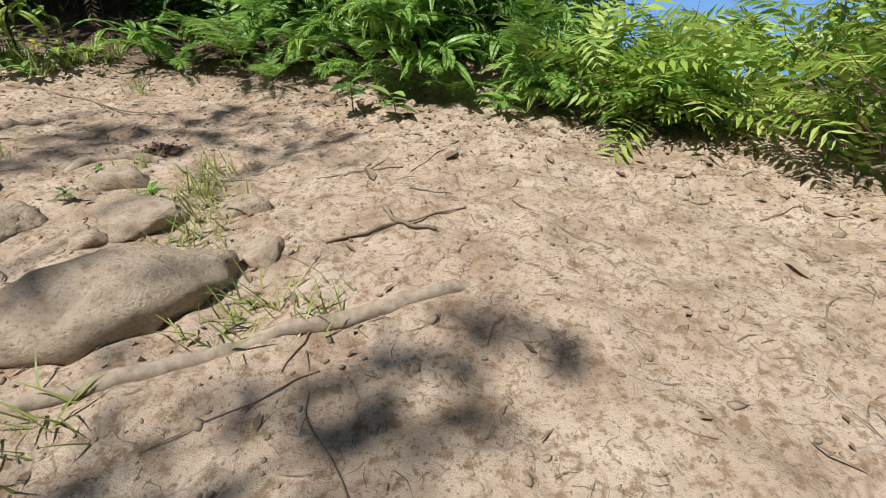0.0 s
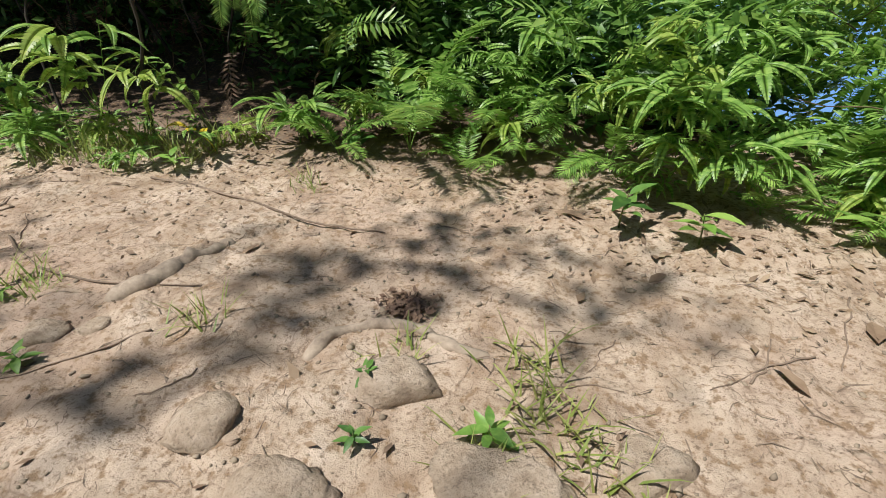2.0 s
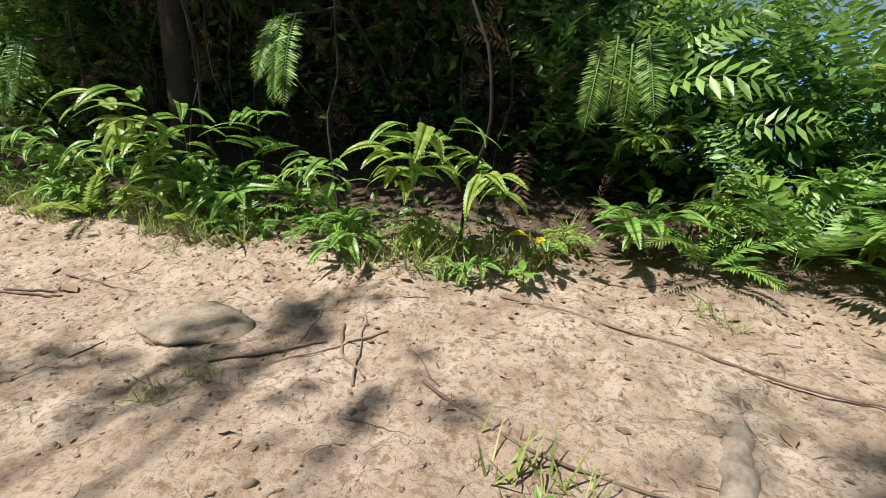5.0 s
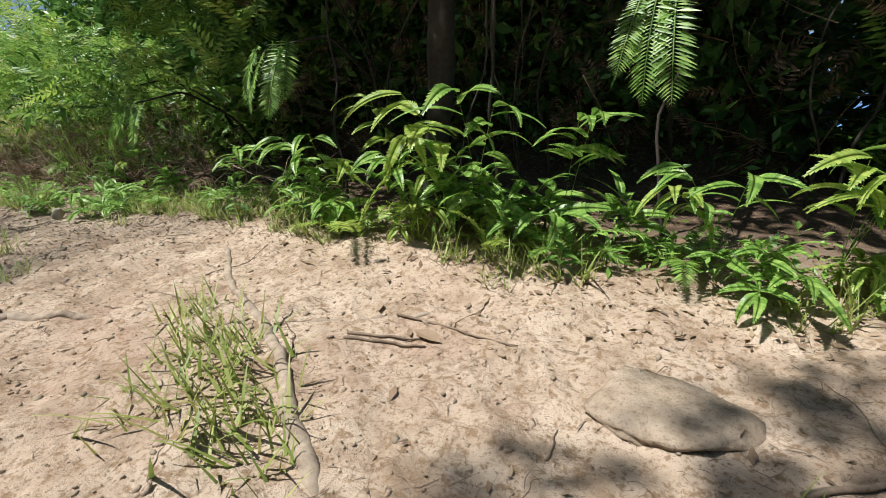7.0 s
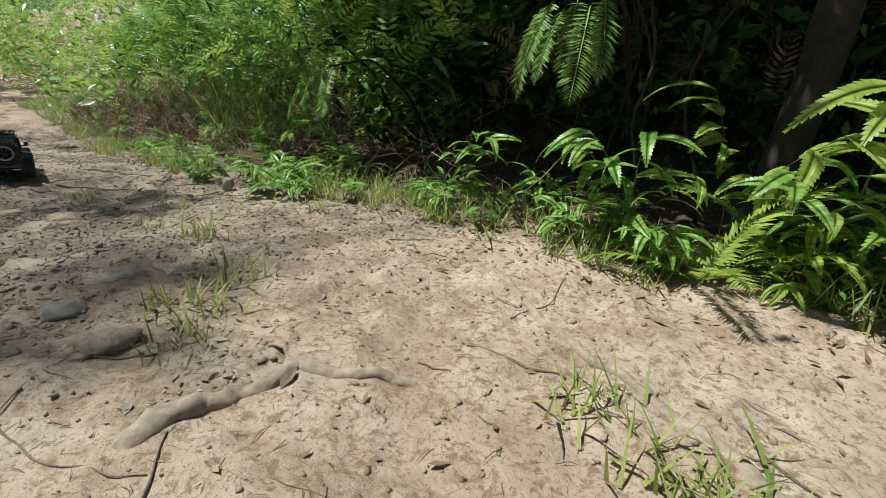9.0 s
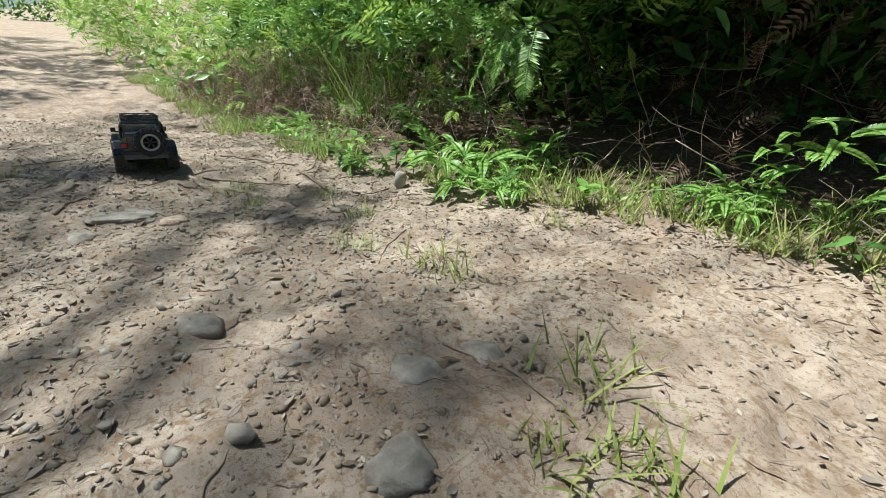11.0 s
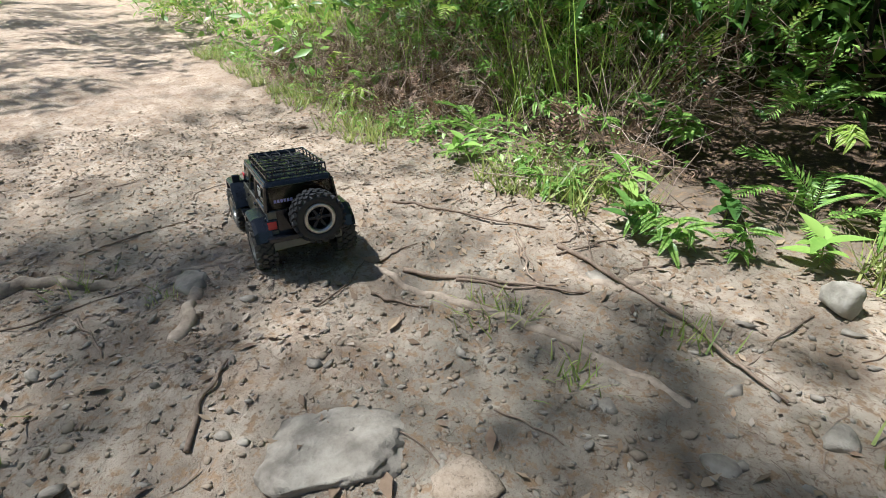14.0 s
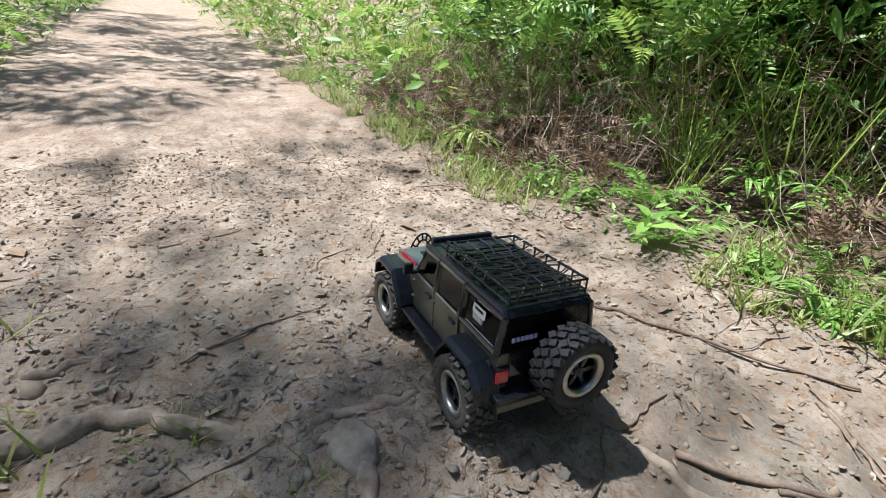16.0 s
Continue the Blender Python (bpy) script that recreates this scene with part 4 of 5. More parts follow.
def top(x, y):
    """How high the thicket stands."""
    right = 0.52 + 0.14 * (value(x * 3, y * 3) - 0.5) + 0.5 * step(0.8, 1.3, x) + 0.25 * step(-0.4, -1.1, x)
    lane = np.exp(-((x - (0.12 + 0.35 * y)) / 0.17) ** 2) * (y > 1.2)
    right = right * (1 - 0.85 * lane)
    return np.where(x > -1.15, right, np.where(x > -3.9, 1.7, 0.75 + 0.5 * value(x * 1.2, y * 1.2)))


def mound(n, lo, hi, deep, front=0.03):
    """Places over a mound that rises from the foot line; most lie near its skin."""
    x = rng.uniform(lo, hi, n)
    b = front + deep * rng.random(n) ** 1.4
    y = foot(x) + b
    h = top(x, y) * np.minimum(1, 0.22 + b / 0.55)
    z = gz(x, y) + h * (1 - rng.random(n) ** 2.2)
    lane = np.abs(x - (0.12 + 0.35 * y)) < 0.27
    seen = z < 0.26 - 0.075 * np.hypot(x - 0.1, y - 0.3)
    open_foot = (z < gz(x, y) + 0.2 + 0.2 * value(x * 4, y * 0 + 2)) & (value(x * 5, y * 5 + 2) < 0.93) & (b < 0.6) & (x < 0.4)
    gaps = value(x * 4.3, z * 4.6 + y * 2) < 0.43
    return x, y, z, (~lane | seen) & ~open_foot & ~gaps


def sunny(n):
    return mound(n, -1.25, 1.9, 1.5)


def sunny_far(n):
    x, y, z, k = mound(n, -7.6, -3.9, 1.5, 0.2)
    lowbrown = (z < gz(x, y) + 0.42) & (y < foot(x) + 0.7)
    dark = (x > -5.2) & ((z < gz(x, y) + 0.5) | (rng.random(n) < 0.25))
    gaps = value(x * 3.1 + 2, z * 3.3 + y) < 0.42
    return x, y, z, ~lowbrown & ~dark & ~gaps


def hollow(n):
    """The shaded hollow: thin leaves deep inside, with an open front."""
    x = rng.uniform(-4.1, -1.05, n)
    y = foot(x) + 0.45 + 1.3 * rng.random(n)
    z = gz(x, y) + 1.7 * rng.random(n)
    return x, y, z, (rng.random(n) < 0.3 + 0.7 * step(0.7, 1.3, y - foot(x)))


def brown(n):
    x = rng.uniform(-8.0, -3.6, n)
    b = rng.random(n)
    y = foot(x) + 0.05 + 1.2 * b ** 1.2
    z = gz(x, y) + (0.08 + 0.42 * b) * rng.random(n)
    return x, y, z, (value(x * 1.7 + 3, y * 1.7) > 0.25) & ((x < -5.45) | (rng.random(n) < 0.12))


thicket("fern_bank", FERN, "dense sunlit mound of green ferns on the bank", 850, lambda n: mound(n, -1.25, 0.75, 1.5), (0.16, 0.34), PLUME[0])
thicket("fern_bank", BRIGHT, "yellow-green mass of fern fronds in full sun", 1700, lambda n: mound(n, 0.35, 2.1, 1.5), (0.18, 0.36), PLUME[1])
thicket("fern_bank", BRIGHT, "yellow-green fern fronds among the darker ferns", 220, lambda n: mound(n, -1.3, 0.6, 1.5), (0.14, 0.3), PLUME[1])
thicket("undergrowth", FERN_SHADE_TONE, "small-leaved green undergrowth of the bank, darkened for shade", 6500, sunny, (0.03, 0.08), LANCE, 0.5)
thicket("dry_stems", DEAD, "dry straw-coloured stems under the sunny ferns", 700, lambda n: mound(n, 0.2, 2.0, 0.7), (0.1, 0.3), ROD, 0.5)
thicket("undergrowth", FERN_SHADE_TONE, "sparse leaves inside the shaded hollow, darkened for shade", 9000, hollow, (0.025, 0.06), KITE, 0.6)
thicket("dry_stems", DEAD, "dead brown stems tangled in the shaded hollow", 1300, hollow, (0.12, 0.4), ROD, 0.8)
thicket("undergrowth", DEAD, "dead brown fronds hanging in the shaded hollow", 700, hollow, (0.1, 0.25), PLUME[2], 0.8)
thicket("shrub_bank", FERN, "tall tangle of green shrubs and ferns in sun", 1700, sunny_far, (0.14, 0.32), PLUME[2])
thicket("shrub_bank", FERN_SHADE_TONE, "leafy green shrubs above the dry thicket", 3400, sunny_far, (0.05, 0.12), LANCE, 0.6)
thicket("shrub_bank", BRIGHT, "sunlit yellow-green fronds over the thicket", 800, sunny_far, (0.14, 0.3), PLUME[0])
thicket("dry_thicket", DEAD, "brown dead fern thicket at the foot of the bank", 1300, brown, (0.07, 0.17), PLUME[1], 0.8)
thicket("dry_thicket", STRAW, "tangle of dry pinkish-brown stems in the thicket", 3600, brown, (0.08, 0.34), ROD, 0.8)


def low_leaves(n):
    x, y = at_edge(n, -9.0, -1.6, -0.02, 0.34)
    return x, y, gz(x, y) + rng.random(n) * 0.07, value(x * 3, y * 3) > 0.42


thicket("undergrowth", FERN, "small green leaves sprouting low along the bank", 3600, low_leaves, (0.015, 0.045), KITE, 0.5)


# Dark leaves fill the back where only shade shows between plants.
def dark_back(n):
    x = rng.uniform(-8.5, 0.4, n)
    y = foot(x) + 1.3 + 1.1 * rng.random(n)
    return x, y, gz(x, y) + 1.5 * rng.random(n), x < -1.4 + 0.5 * rng.random(n)


def hill(n):
    x = rng.uniform(-9.0, -4.4, n)
    y = foot(x) + 1.1 + 1.4 * rng.random(n)
    h = 0.6 * rng.random(n)
    return x, y, gz(x, y) + h, value(x * 2.7 + 5, h * 3 + y * 2) > 0.45


thicket("shrub_bank", FERN, "green shrubs covering the slope above the thicket", 6000, hill, (0.06, 0.14), KITE, 0.5)
thicket("shrub_bank", BRIGHT, "sunlit fronds on the slope above the thicket", 520, hill, (0.18, 0.36), PLUME[1])


def ridge(n):
    x = rng.uniform(-1.6, 0.35, n)
    y = foot(x) + 0.55 + 1.1 * rng.random(n)
    z = np.maximum(gz(x, y), -0.4) + (0.42 + 0.25 * step(-0.3, -1.1, x) - np.minimum(gz(x, y), 0) * 0.9) * rng.random(n)
    return x, y, z, np.ones(n, bool)


thicket("fern_bank", FERN_SHADE_TONE, "green leaves behind the sunlit ferns, darkened for shade", 9000, ridge, (0.05, 0.1), KITE, 0.5)
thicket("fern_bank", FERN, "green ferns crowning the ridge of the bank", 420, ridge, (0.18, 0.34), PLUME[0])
thicket("woodland_edge", FERN_SHADE_TONE, "wall of leaves behind the hollow, coloured dark for shade", 30000, dark_back, (0.09, 0.17), KITE, 0.7)


def far_right(n):
    x = rng.uniform(-26, -7.2, n)
    b = 2.2 * rng.random(n)
    y = foot(x) + 0.1 + b
    return x, y, gz(x, y) + (0.25 + 0.9 * b + 1.2 * step(-9, -16, x)) * (1 - rng.random(n) ** 2), np.ones(n, bool)


def far_left(n):
    x = rng.uniform(-30, -8.6, n)
    edge = np.interp(x, [-30, -24, -16, -12, -8.6], [3.4, 2.5, 1.4, 0.78, 0.4])
    b = 2.6 * rng.random(n)
    y = edge - b
    return x, y, gz(x, y) + (0.2 + 0.9 * b) * (1 - rng.random(n) ** 2), np.ones(n, bool)


def far_end(n):
    y = rng.uniform(-4, 12, n)
    x = -27 - 3 * rng.random(n)
    return x, y, gz(x, y) + 4.0 * rng.random(n), np.ones(n, bool)


thicket("shrub_bank", BRIGHT, "sunlit ferns and grasses along the far trail", 1500, far_right, (0.18, 0.4), PLUME[1])
thicket("shrub_bank", FERN, "green shrubs lining the far trail", 9000, far_right, (0.06, 0.14), KITE, 0.5)
thicket("shrub_bank", FERN, "green shrubs on the far side of the trail", 12000, far_left, (0.06, 0.15), KITE, 0.5)
thicket("shrub_bank", BRIGHT, "sunlit ferns on the far side of the trail", 900, far_left, (0.2, 0.42), PLUME[0])
thicket("woodland_edge", FERN, "green woodland closing the far end of the trail", 14000, far_end, (0.12, 0.3), KITE, 0.6)


# Unseen leaf wall opposite the bank, added to block sky fill.
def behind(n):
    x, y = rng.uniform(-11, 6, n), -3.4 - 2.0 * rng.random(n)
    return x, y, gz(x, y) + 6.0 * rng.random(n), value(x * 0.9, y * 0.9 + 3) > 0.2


thicket("woodland_edge", FERN_SHADE_TONE, "unseen wall of leaves added opposite the bank to cut skylight", 9000, behind, (0.3, 0.6), KITE, 0.6)
blades = tuft(6, 0.55, 401, 0.02)


def grassy(n):
    x = np.where(rng.random(n) < 0.7, rng.uniform(-9.5, -4.6, n), rng.uniform(-16, -9, n))
    y = foot(x) + rng.uniform(0.4, 1.8, n)
    return x, y, gz(x, y), (value(x * 2, y * 2 + 8) > 0.4) & (x < -5.7)


thicket("tall_grass", BRIGHT, "long arching grass blades above the dry thicket", 520, grassy, (0.6, 1.3), blades, 0.12, "grass")
# ferns growing out of the mound
for i in range(64):
    x = rnd.uniform(-1.3, 0.55) if i < 44 else rnd.uniform(-7.4, -4.2)
    x = min(x, 0.32)
    d = rnd.uniform(0.12, 0.6) if i < 44 else rnd.uniform(0.25, 0.8)
    y = float(foot(x)) + d
    k = rnd.random()
    fern(x, y, rnd.uniform(0.2, 0.36) if i < 44 else rnd.uniform(0.13, 0.22), PALMS if k < 0.45 else FEATHERS if k < 0.8 else PALMS_Y, 5, "green fern rising from the overgrown bank", z_at(x, y) + rnd.uniform(0.0, 0.75) * d, -95 if rnd.random() < 0.6 else None, 26.0)


# a glowing blue sheet that stands in for low sky beyond the ridge
def sky_glow():
    m, n, l, p = nodes_of("blue_sky_glow")
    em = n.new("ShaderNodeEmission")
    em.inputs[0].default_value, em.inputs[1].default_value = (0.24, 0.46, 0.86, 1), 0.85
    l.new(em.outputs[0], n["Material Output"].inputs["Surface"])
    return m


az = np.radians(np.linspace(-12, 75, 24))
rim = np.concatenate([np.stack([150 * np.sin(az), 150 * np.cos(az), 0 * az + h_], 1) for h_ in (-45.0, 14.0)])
solid("backdrop", rim, [t for i in range(23) for t in ((i, i + 1, i + 25), (i, i + 25, i + 24))], sky_glow(), "glowing pale blue sheet added as sky beyond the ridge", "backdrop", "", "structure")


# ---- trees ----
def tree(base, height, clumps, radius, name, label, leaf_size, material=CROWN, dense=11.0):
    """A tree: trunk, limbs that reach its clumps of leaves, and the crown."""
    e = new(name)
    e.location = (*base, z_at(*base))
    p = smooth_path([(0, 0, -0.1), (0.06, 0.05, height * 0.35), (-0.05, 0.1, height * 0.7), (0.0, 0.05, height)], 26)
    r = np.interp(np.linspace(0, 1, 26), [0, 0.08, 1], [radius * 1.5, radius, radius * 0.5])
    v, f = tube(p, r, 12)
    v[:, :2] += ((value(v[:, 2] * 7, v[:, 0] * 30) - 0.5) * radius * 0.35)[:, None]
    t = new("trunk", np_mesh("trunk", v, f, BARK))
    t.parent = e
    vs = []
    for i, (cx, cy, cz, cr) in enumerate(clumps):
        c = np.array((cx - base[0], cy - base[1], cz - e.location.z))
        if i % 3 == 0:
            s = p[-1 - (i % 9)]
            w, g = tube(smooth_path([s, s * 0.6 + c * 0.4 + (0, 0, 0.25), c], 12), np.linspace(radius * 0.16, 0.006, 12), 6)
            limb = new("limb", np_mesh("limb", w, g, BARK))
            limb.parent = e
        n = int(dense * cr * cr / (leaf_size * leaf_size)) + 8
        q = rng.normal(0, 0.5, (n, 3)) * (cr, cr, 0.3)
        a, b = strewn(KITE, c + q, turns(rng.uniform(0, 6.3, n), rng.normal(0, 0.4, n), rng.normal(0, 0.4, n)), rng.uniform(0.6, 1.3, n) * leaf_size)
        vs.append((a, b))
    crown = new("crown", np_mesh("crown", *joined(vs), material))
    crown.parent = e
    return tagged(e, label, "tree")


def above(x, y, r, h):
    return (x + SUN.x / SUN.z * h, y + SUN.y / SUN.z * h, h, r)


# Shade spots on the ground; unseen crowns get leaf clumps sunward of each.
SHADE = [(0.1, 0.57, 0.06), (-0.05, 0.49, 0.08), (0.18, 0.7, 0.05), (0.06, 0.45, 0.1), (-0.15, 0.44, 0.08), (0.23, 0.6, 0.04), (-0.39, 0.65, 0.09), (-0.96, 1.32, 0.16), (-0.59, 1.49, 0.17), (-0.26, 1.34, 0.14), (-0.6, 1.25, 0.09), (-1.99, 1.45, 0.1), (-1.65, 1.24, 0.1), (-0.82, 1.33, 0.09), (-0.86, 1.18, 0.06), (-0.87, 1.1, 0.055), (-0.97, 1.01, 0.05), (-1.0, 0.94, 0.05), (-1.33, 0.94, 0.15), (-2.45, 1.07, 0.08), (-2.28, 1.18, 0.08), (-2.11, 1.24, 0.12), (-2.01, 1.19, 0.12), (-2.0, 1.43, 0.1), (-1.9, 1.55, 0.08), (-1.88, 1.36, 0.06)]
SHADE_FAR = [(-4.89, 1.34, 0.23), (-4.07, 0.99, 0.17), (-4.0, 1.12, 0.16), (-3.73, 0.94, 0.13), (-4.05, 0.91, 0.19), (-4.14, 1.1, 0.14), (-4.02, 0.78, 0.17), (-3.76, 0.92, 0.11), (-5.07, 1.33, 0.23), (-5.71, 0.87, 0.23), (-6.0, 0.78, 0.23), (-5.48, 0.83, 0.18), (-5.64, 0.7, 0.23), (-5.39, 1.0, 0.14), (-5.25, 1.36, 0.18), (-5.16, 1.16, 0.14), (-5.04, 1.27, 0.11), (-5.15, 1.53, 0.11), (-5.1, 1.81, 0.10), (-6.28, 0.79, 0.23), (-5.89, 1.06, 0.11), (-8.23, 1.12, 0.45), (-7.75, 1.69, 0.23), (-6.17, 0.81, 0.18), (-5.9, 0.87, 0.19), (-5.69, 0.95, 0.14), (-5.71, 1.18, 0.11), (-5.41, 1.28, 0.14), (-5.27, 1.46, 0.14), (-5.3, 1.68, 0.11), (-6.0, 1.12, 0.18), (-5.85, 1.02, 0.13), (-5.95, 1.16, 0.16), (-6.06, 1.08, 0.16), (-5.9, 1.08, 0.14)]
low, low_far = ([above(x, y, r, h0 + 0.5 * (i % 4)) for i, (x, y, r) in enumerate(spots)] for spots, h0 in ((SHADE, 3.9), (SHADE_FAR, 8.4)))
low_far += [above(rnd.uniform(-7.6, -3.9), rnd.uniform(0.3, 1.9), rnd.uniform(0.07, 0.16), rnd.uniform(8.0, 9.8)) for _ in range(46)]
far_shade = [above(rnd.uniform(-16, -8), rnd.uniform(0.2, 2.6), rnd.uniform(0.15, 0.36), rnd.uniform(4, 5.5)) for _ in range(100)]
tree((-3.4, -2.3), 4.6, low, 0.11, "tree", "unseen slender tree, leaf clumps placed to shade the near trail", 0.075)
tree((-7.6, -2.4), 9.4, low_far, 0.15, "tree", "unseen leafy tree, clumps placed to shade the farther trail", 0.06, CROWN, 6.5)
tree((-13.0, -2.2), 5.2, far_shade, 0.14, "tree", "unseen leafy tree added to cast dappled shade on the far trail", 0.10)
# Unseen leaf clumps overhead, added to keep sun and sky out of the hollow.
roof = [(rnd.uniform(-5.4, -2.0), rnd.uniform(2.0, 4.2), rnd.uniform(1.6, 2.4), rnd.uniform(0.35, 0.55)) for _ in range(94)]
tree((-3.03, 2.16), 2.3, roof, 0.05, "tree", "tree in the hollow, bark darkened for shade, added unseen crown", 0.09, CROWN, 22.0)
# climbing stems in the hollow
for i in range(16):
    x = rnd.uniform(-4.0, -1.3)
    y = float(foot(x)) + rnd.uniform(0.15, 0.8)
    z0 = z_at(x, y)
    p = smooth_path([(x, y, z0), (x + rnd.uniform(-.1, .1), y + rnd.uniform(-.05, .1), z0 + 0.5), (x + rnd.uniform(-.25, .25), y + rnd.uniform(-.1, .2), z0 + 1.0), (x + rnd.uniform(-.4, .4), y, z0 + 1.6)], 26)
    p[:, 0] += 0.05 * (value(np.linspace(0, 9, 26) + i * 5, np.zeros(26)) - 0.5)
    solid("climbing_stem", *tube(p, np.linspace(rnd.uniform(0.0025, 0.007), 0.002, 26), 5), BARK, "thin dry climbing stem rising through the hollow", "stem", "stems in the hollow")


# ---- the model car ----
def boxed(x0, x1, y0, y1, z0, z1, bevel=0.002, bm=None):
    """A box with rounded edges, into bm where that is given."""
    b = bmesh.new()
    bmesh.ops.create_cube(b, size=1)
    bmesh.ops.transform(b, matrix=Matrix.Translation(((x0 + x1) / 2, (y0 + y1) / 2, (z0 + z1) / 2)) @ Matrix.Diagonal((x1 - x0, y1 - y0, z1 - z0, 1)), verts=b.verts)
    if bevel:
        bmesh.ops.bevel(b, geom=b.edges[:], offset=bevel, segments=2, affect="EDGES", profile=0.6)
    if bm is None:
        return b
    me = bpy.data.meshes.new("piece")
    b.to_mesh(me)
    b.free()
    bm.from_mesh(me)
    bpy.data.meshes.remove(me)
    return bm


def plate(points, y0, y1, bevel=0.0015, inset=0.0):
    """An outline in x and z drawn out from y0 to y1; inset leans its upper edge inwards."""
    b = bmesh.new()
    lo = min(p[1] for p in points)

    def place(p, y):
        return (p[0], y - math.copysign(inset * (p[1] - lo), (y0 + y1)) if inset else y, p[1])
    a = [b.verts.new(place(p, y0)) for p in points]
    c = [b.verts.new(place(p, y1)) for p in points]
    b.faces.new(a)
    b.faces.new(c[::-1])
    for i in range(len(points)):
        j = (i + 1) % len(points)
        b.faces.new((a[j], a[i], c[i], c[j]))
    bmesh.ops.recalc_face_normals(b, faces=b.faces[:])
    if bevel:
        bmesh.ops.bevel(b, geom=b.edges[:], offset=bevel, segments=2, affect="EDGES", profile=0.6)
    return b


def bars(lines_, r, sides=6):
    """Round bars along some lines, in one bmesh."""
    b = bmesh.new()
    for line in lines_:
        v, f = tube(line, [r] * len(line), sides)
        vs = [b.verts.new(c) for c in v]
        for t in f:
            b.faces.new([vs[i] for i in t])
    return b


def around(x, z, r, a0, a1, n):
    return [(x + r * math.cos(math.radians(a0 + (a1 - a0) * i / n)), z + r * math.sin(math.radians(a0 + (a1 - a0) * i / n))) for i in range(n + 1)]


def revolve(profile, n, smooth=True):
    """A profile of (radius, y) turned round the y axis."""
    b = bmesh.new()
    rings = [[b.verts.new((r * math.cos(2 * math.pi * i / n), y, r * math.sin(2 * math.pi * i / n))) for i in range(n)] for r, y in profile]
    for p, q in zip(rings, rings[1:]):
        for i in range(n):
            f = b.faces.new((p[i], p[(i + 1) % n], q[(i + 1) % n], q[i]))
            f.smooth = smooth
    bmesh.ops.recalc_face_normals(b, faces=b.faces[:])
    return b


WB, TR, WR = 0.157, 0.096, 0.058      # half the wheelbase, half the track, the wheel's radius


def wheel(parent, at, outward, rubber, name="wheel", turn=0.0):
    """A wheel: tyre with side lugs and tread blocks, alloy ring, dark hub with spokes."""
    e = new(name)
    e.parent = parent
    e.matrix_basis = pose(*at, 0, 0, turn) @ Matrix.Diagonal((1, outward, 1, 1))
    r, w = WR, 0.023
    t = revolve([(r * .60, -w * .8), (r * .66, -w), (r * .86, -w * 1.05), (r * .93, -w * .9), (r * .94, 0), (r * .93, w * .9), (r * .86, w * 1.05), (r * .66, w), (r * .60, w * .8), (r * .60, -w * .8)], 40)
    for i in range(22):
        for row in range(4):
            a = 2 * math.pi * (i + 0.5 * (row % 2)) / 22
            y0 = (-0.78, -0.27, 0.27, 0.78)[row] * w
            b = boxed(-0.0052, 0.0052, -w * .24, w * .24, -0.003, 0.004, 0.0008)
            bmesh.ops.transform(b, matrix=Matrix.Rotation(-a, 4, "Y") @ Matrix.Translation((0, y0, r * (.96 if abs(y0) < w * .5 else .945))) @ Matrix.Rotation((0.5 if row in (1, 3) else -0.5), 4, "Z"), verts=b.verts)
            me = bpy.data.meshes.new("lug")
            b.to_mesh(me)
            b.free()
            t.from_mesh(me)
            bpy.data.meshes.remove(me)
    part("tyre", t, rubber, e, "chunky black off-road tyre with worn tread blocks")
    part("rim", revolve([(r * .61, w * .55), (r * .62, w * .92), (r * .56, w * 1.0), (r * .47, w * .92), (r * .45, w * .5), (r * .61, w * .3)], 36), SILVER, e, "silver beadlock ring")
    part("hub", revolve([(0.001, w * .5), (r * .12, w * .6), (r * .14, w * .25), (r * .5, w * .1), (r * .58, -w * .2), (r * .58, -w * .7), (0.001, -w * .7)], 24), BLACK, e)
    sp = bmesh.new()
    for i in range(6):
        b = boxed(r * .1, r * .5, -0.003, 0.003, -0.0035, 0.0035, 0.0008)
        bmesh.ops.transform(b, matrix=Matrix.Rotation(i * math.pi / 3, 4, "Y") @ Matrix.Translation((0, w * .35, 0)), verts=b.verts)
        me = bpy.data.meshes.new("spoke")
        b.to_mesh(me)
        b.free()
        sp.from_mesh(me)
        bpy.data.meshes.remove(me)
    part("spokes", sp, BLACK, e)
    return e


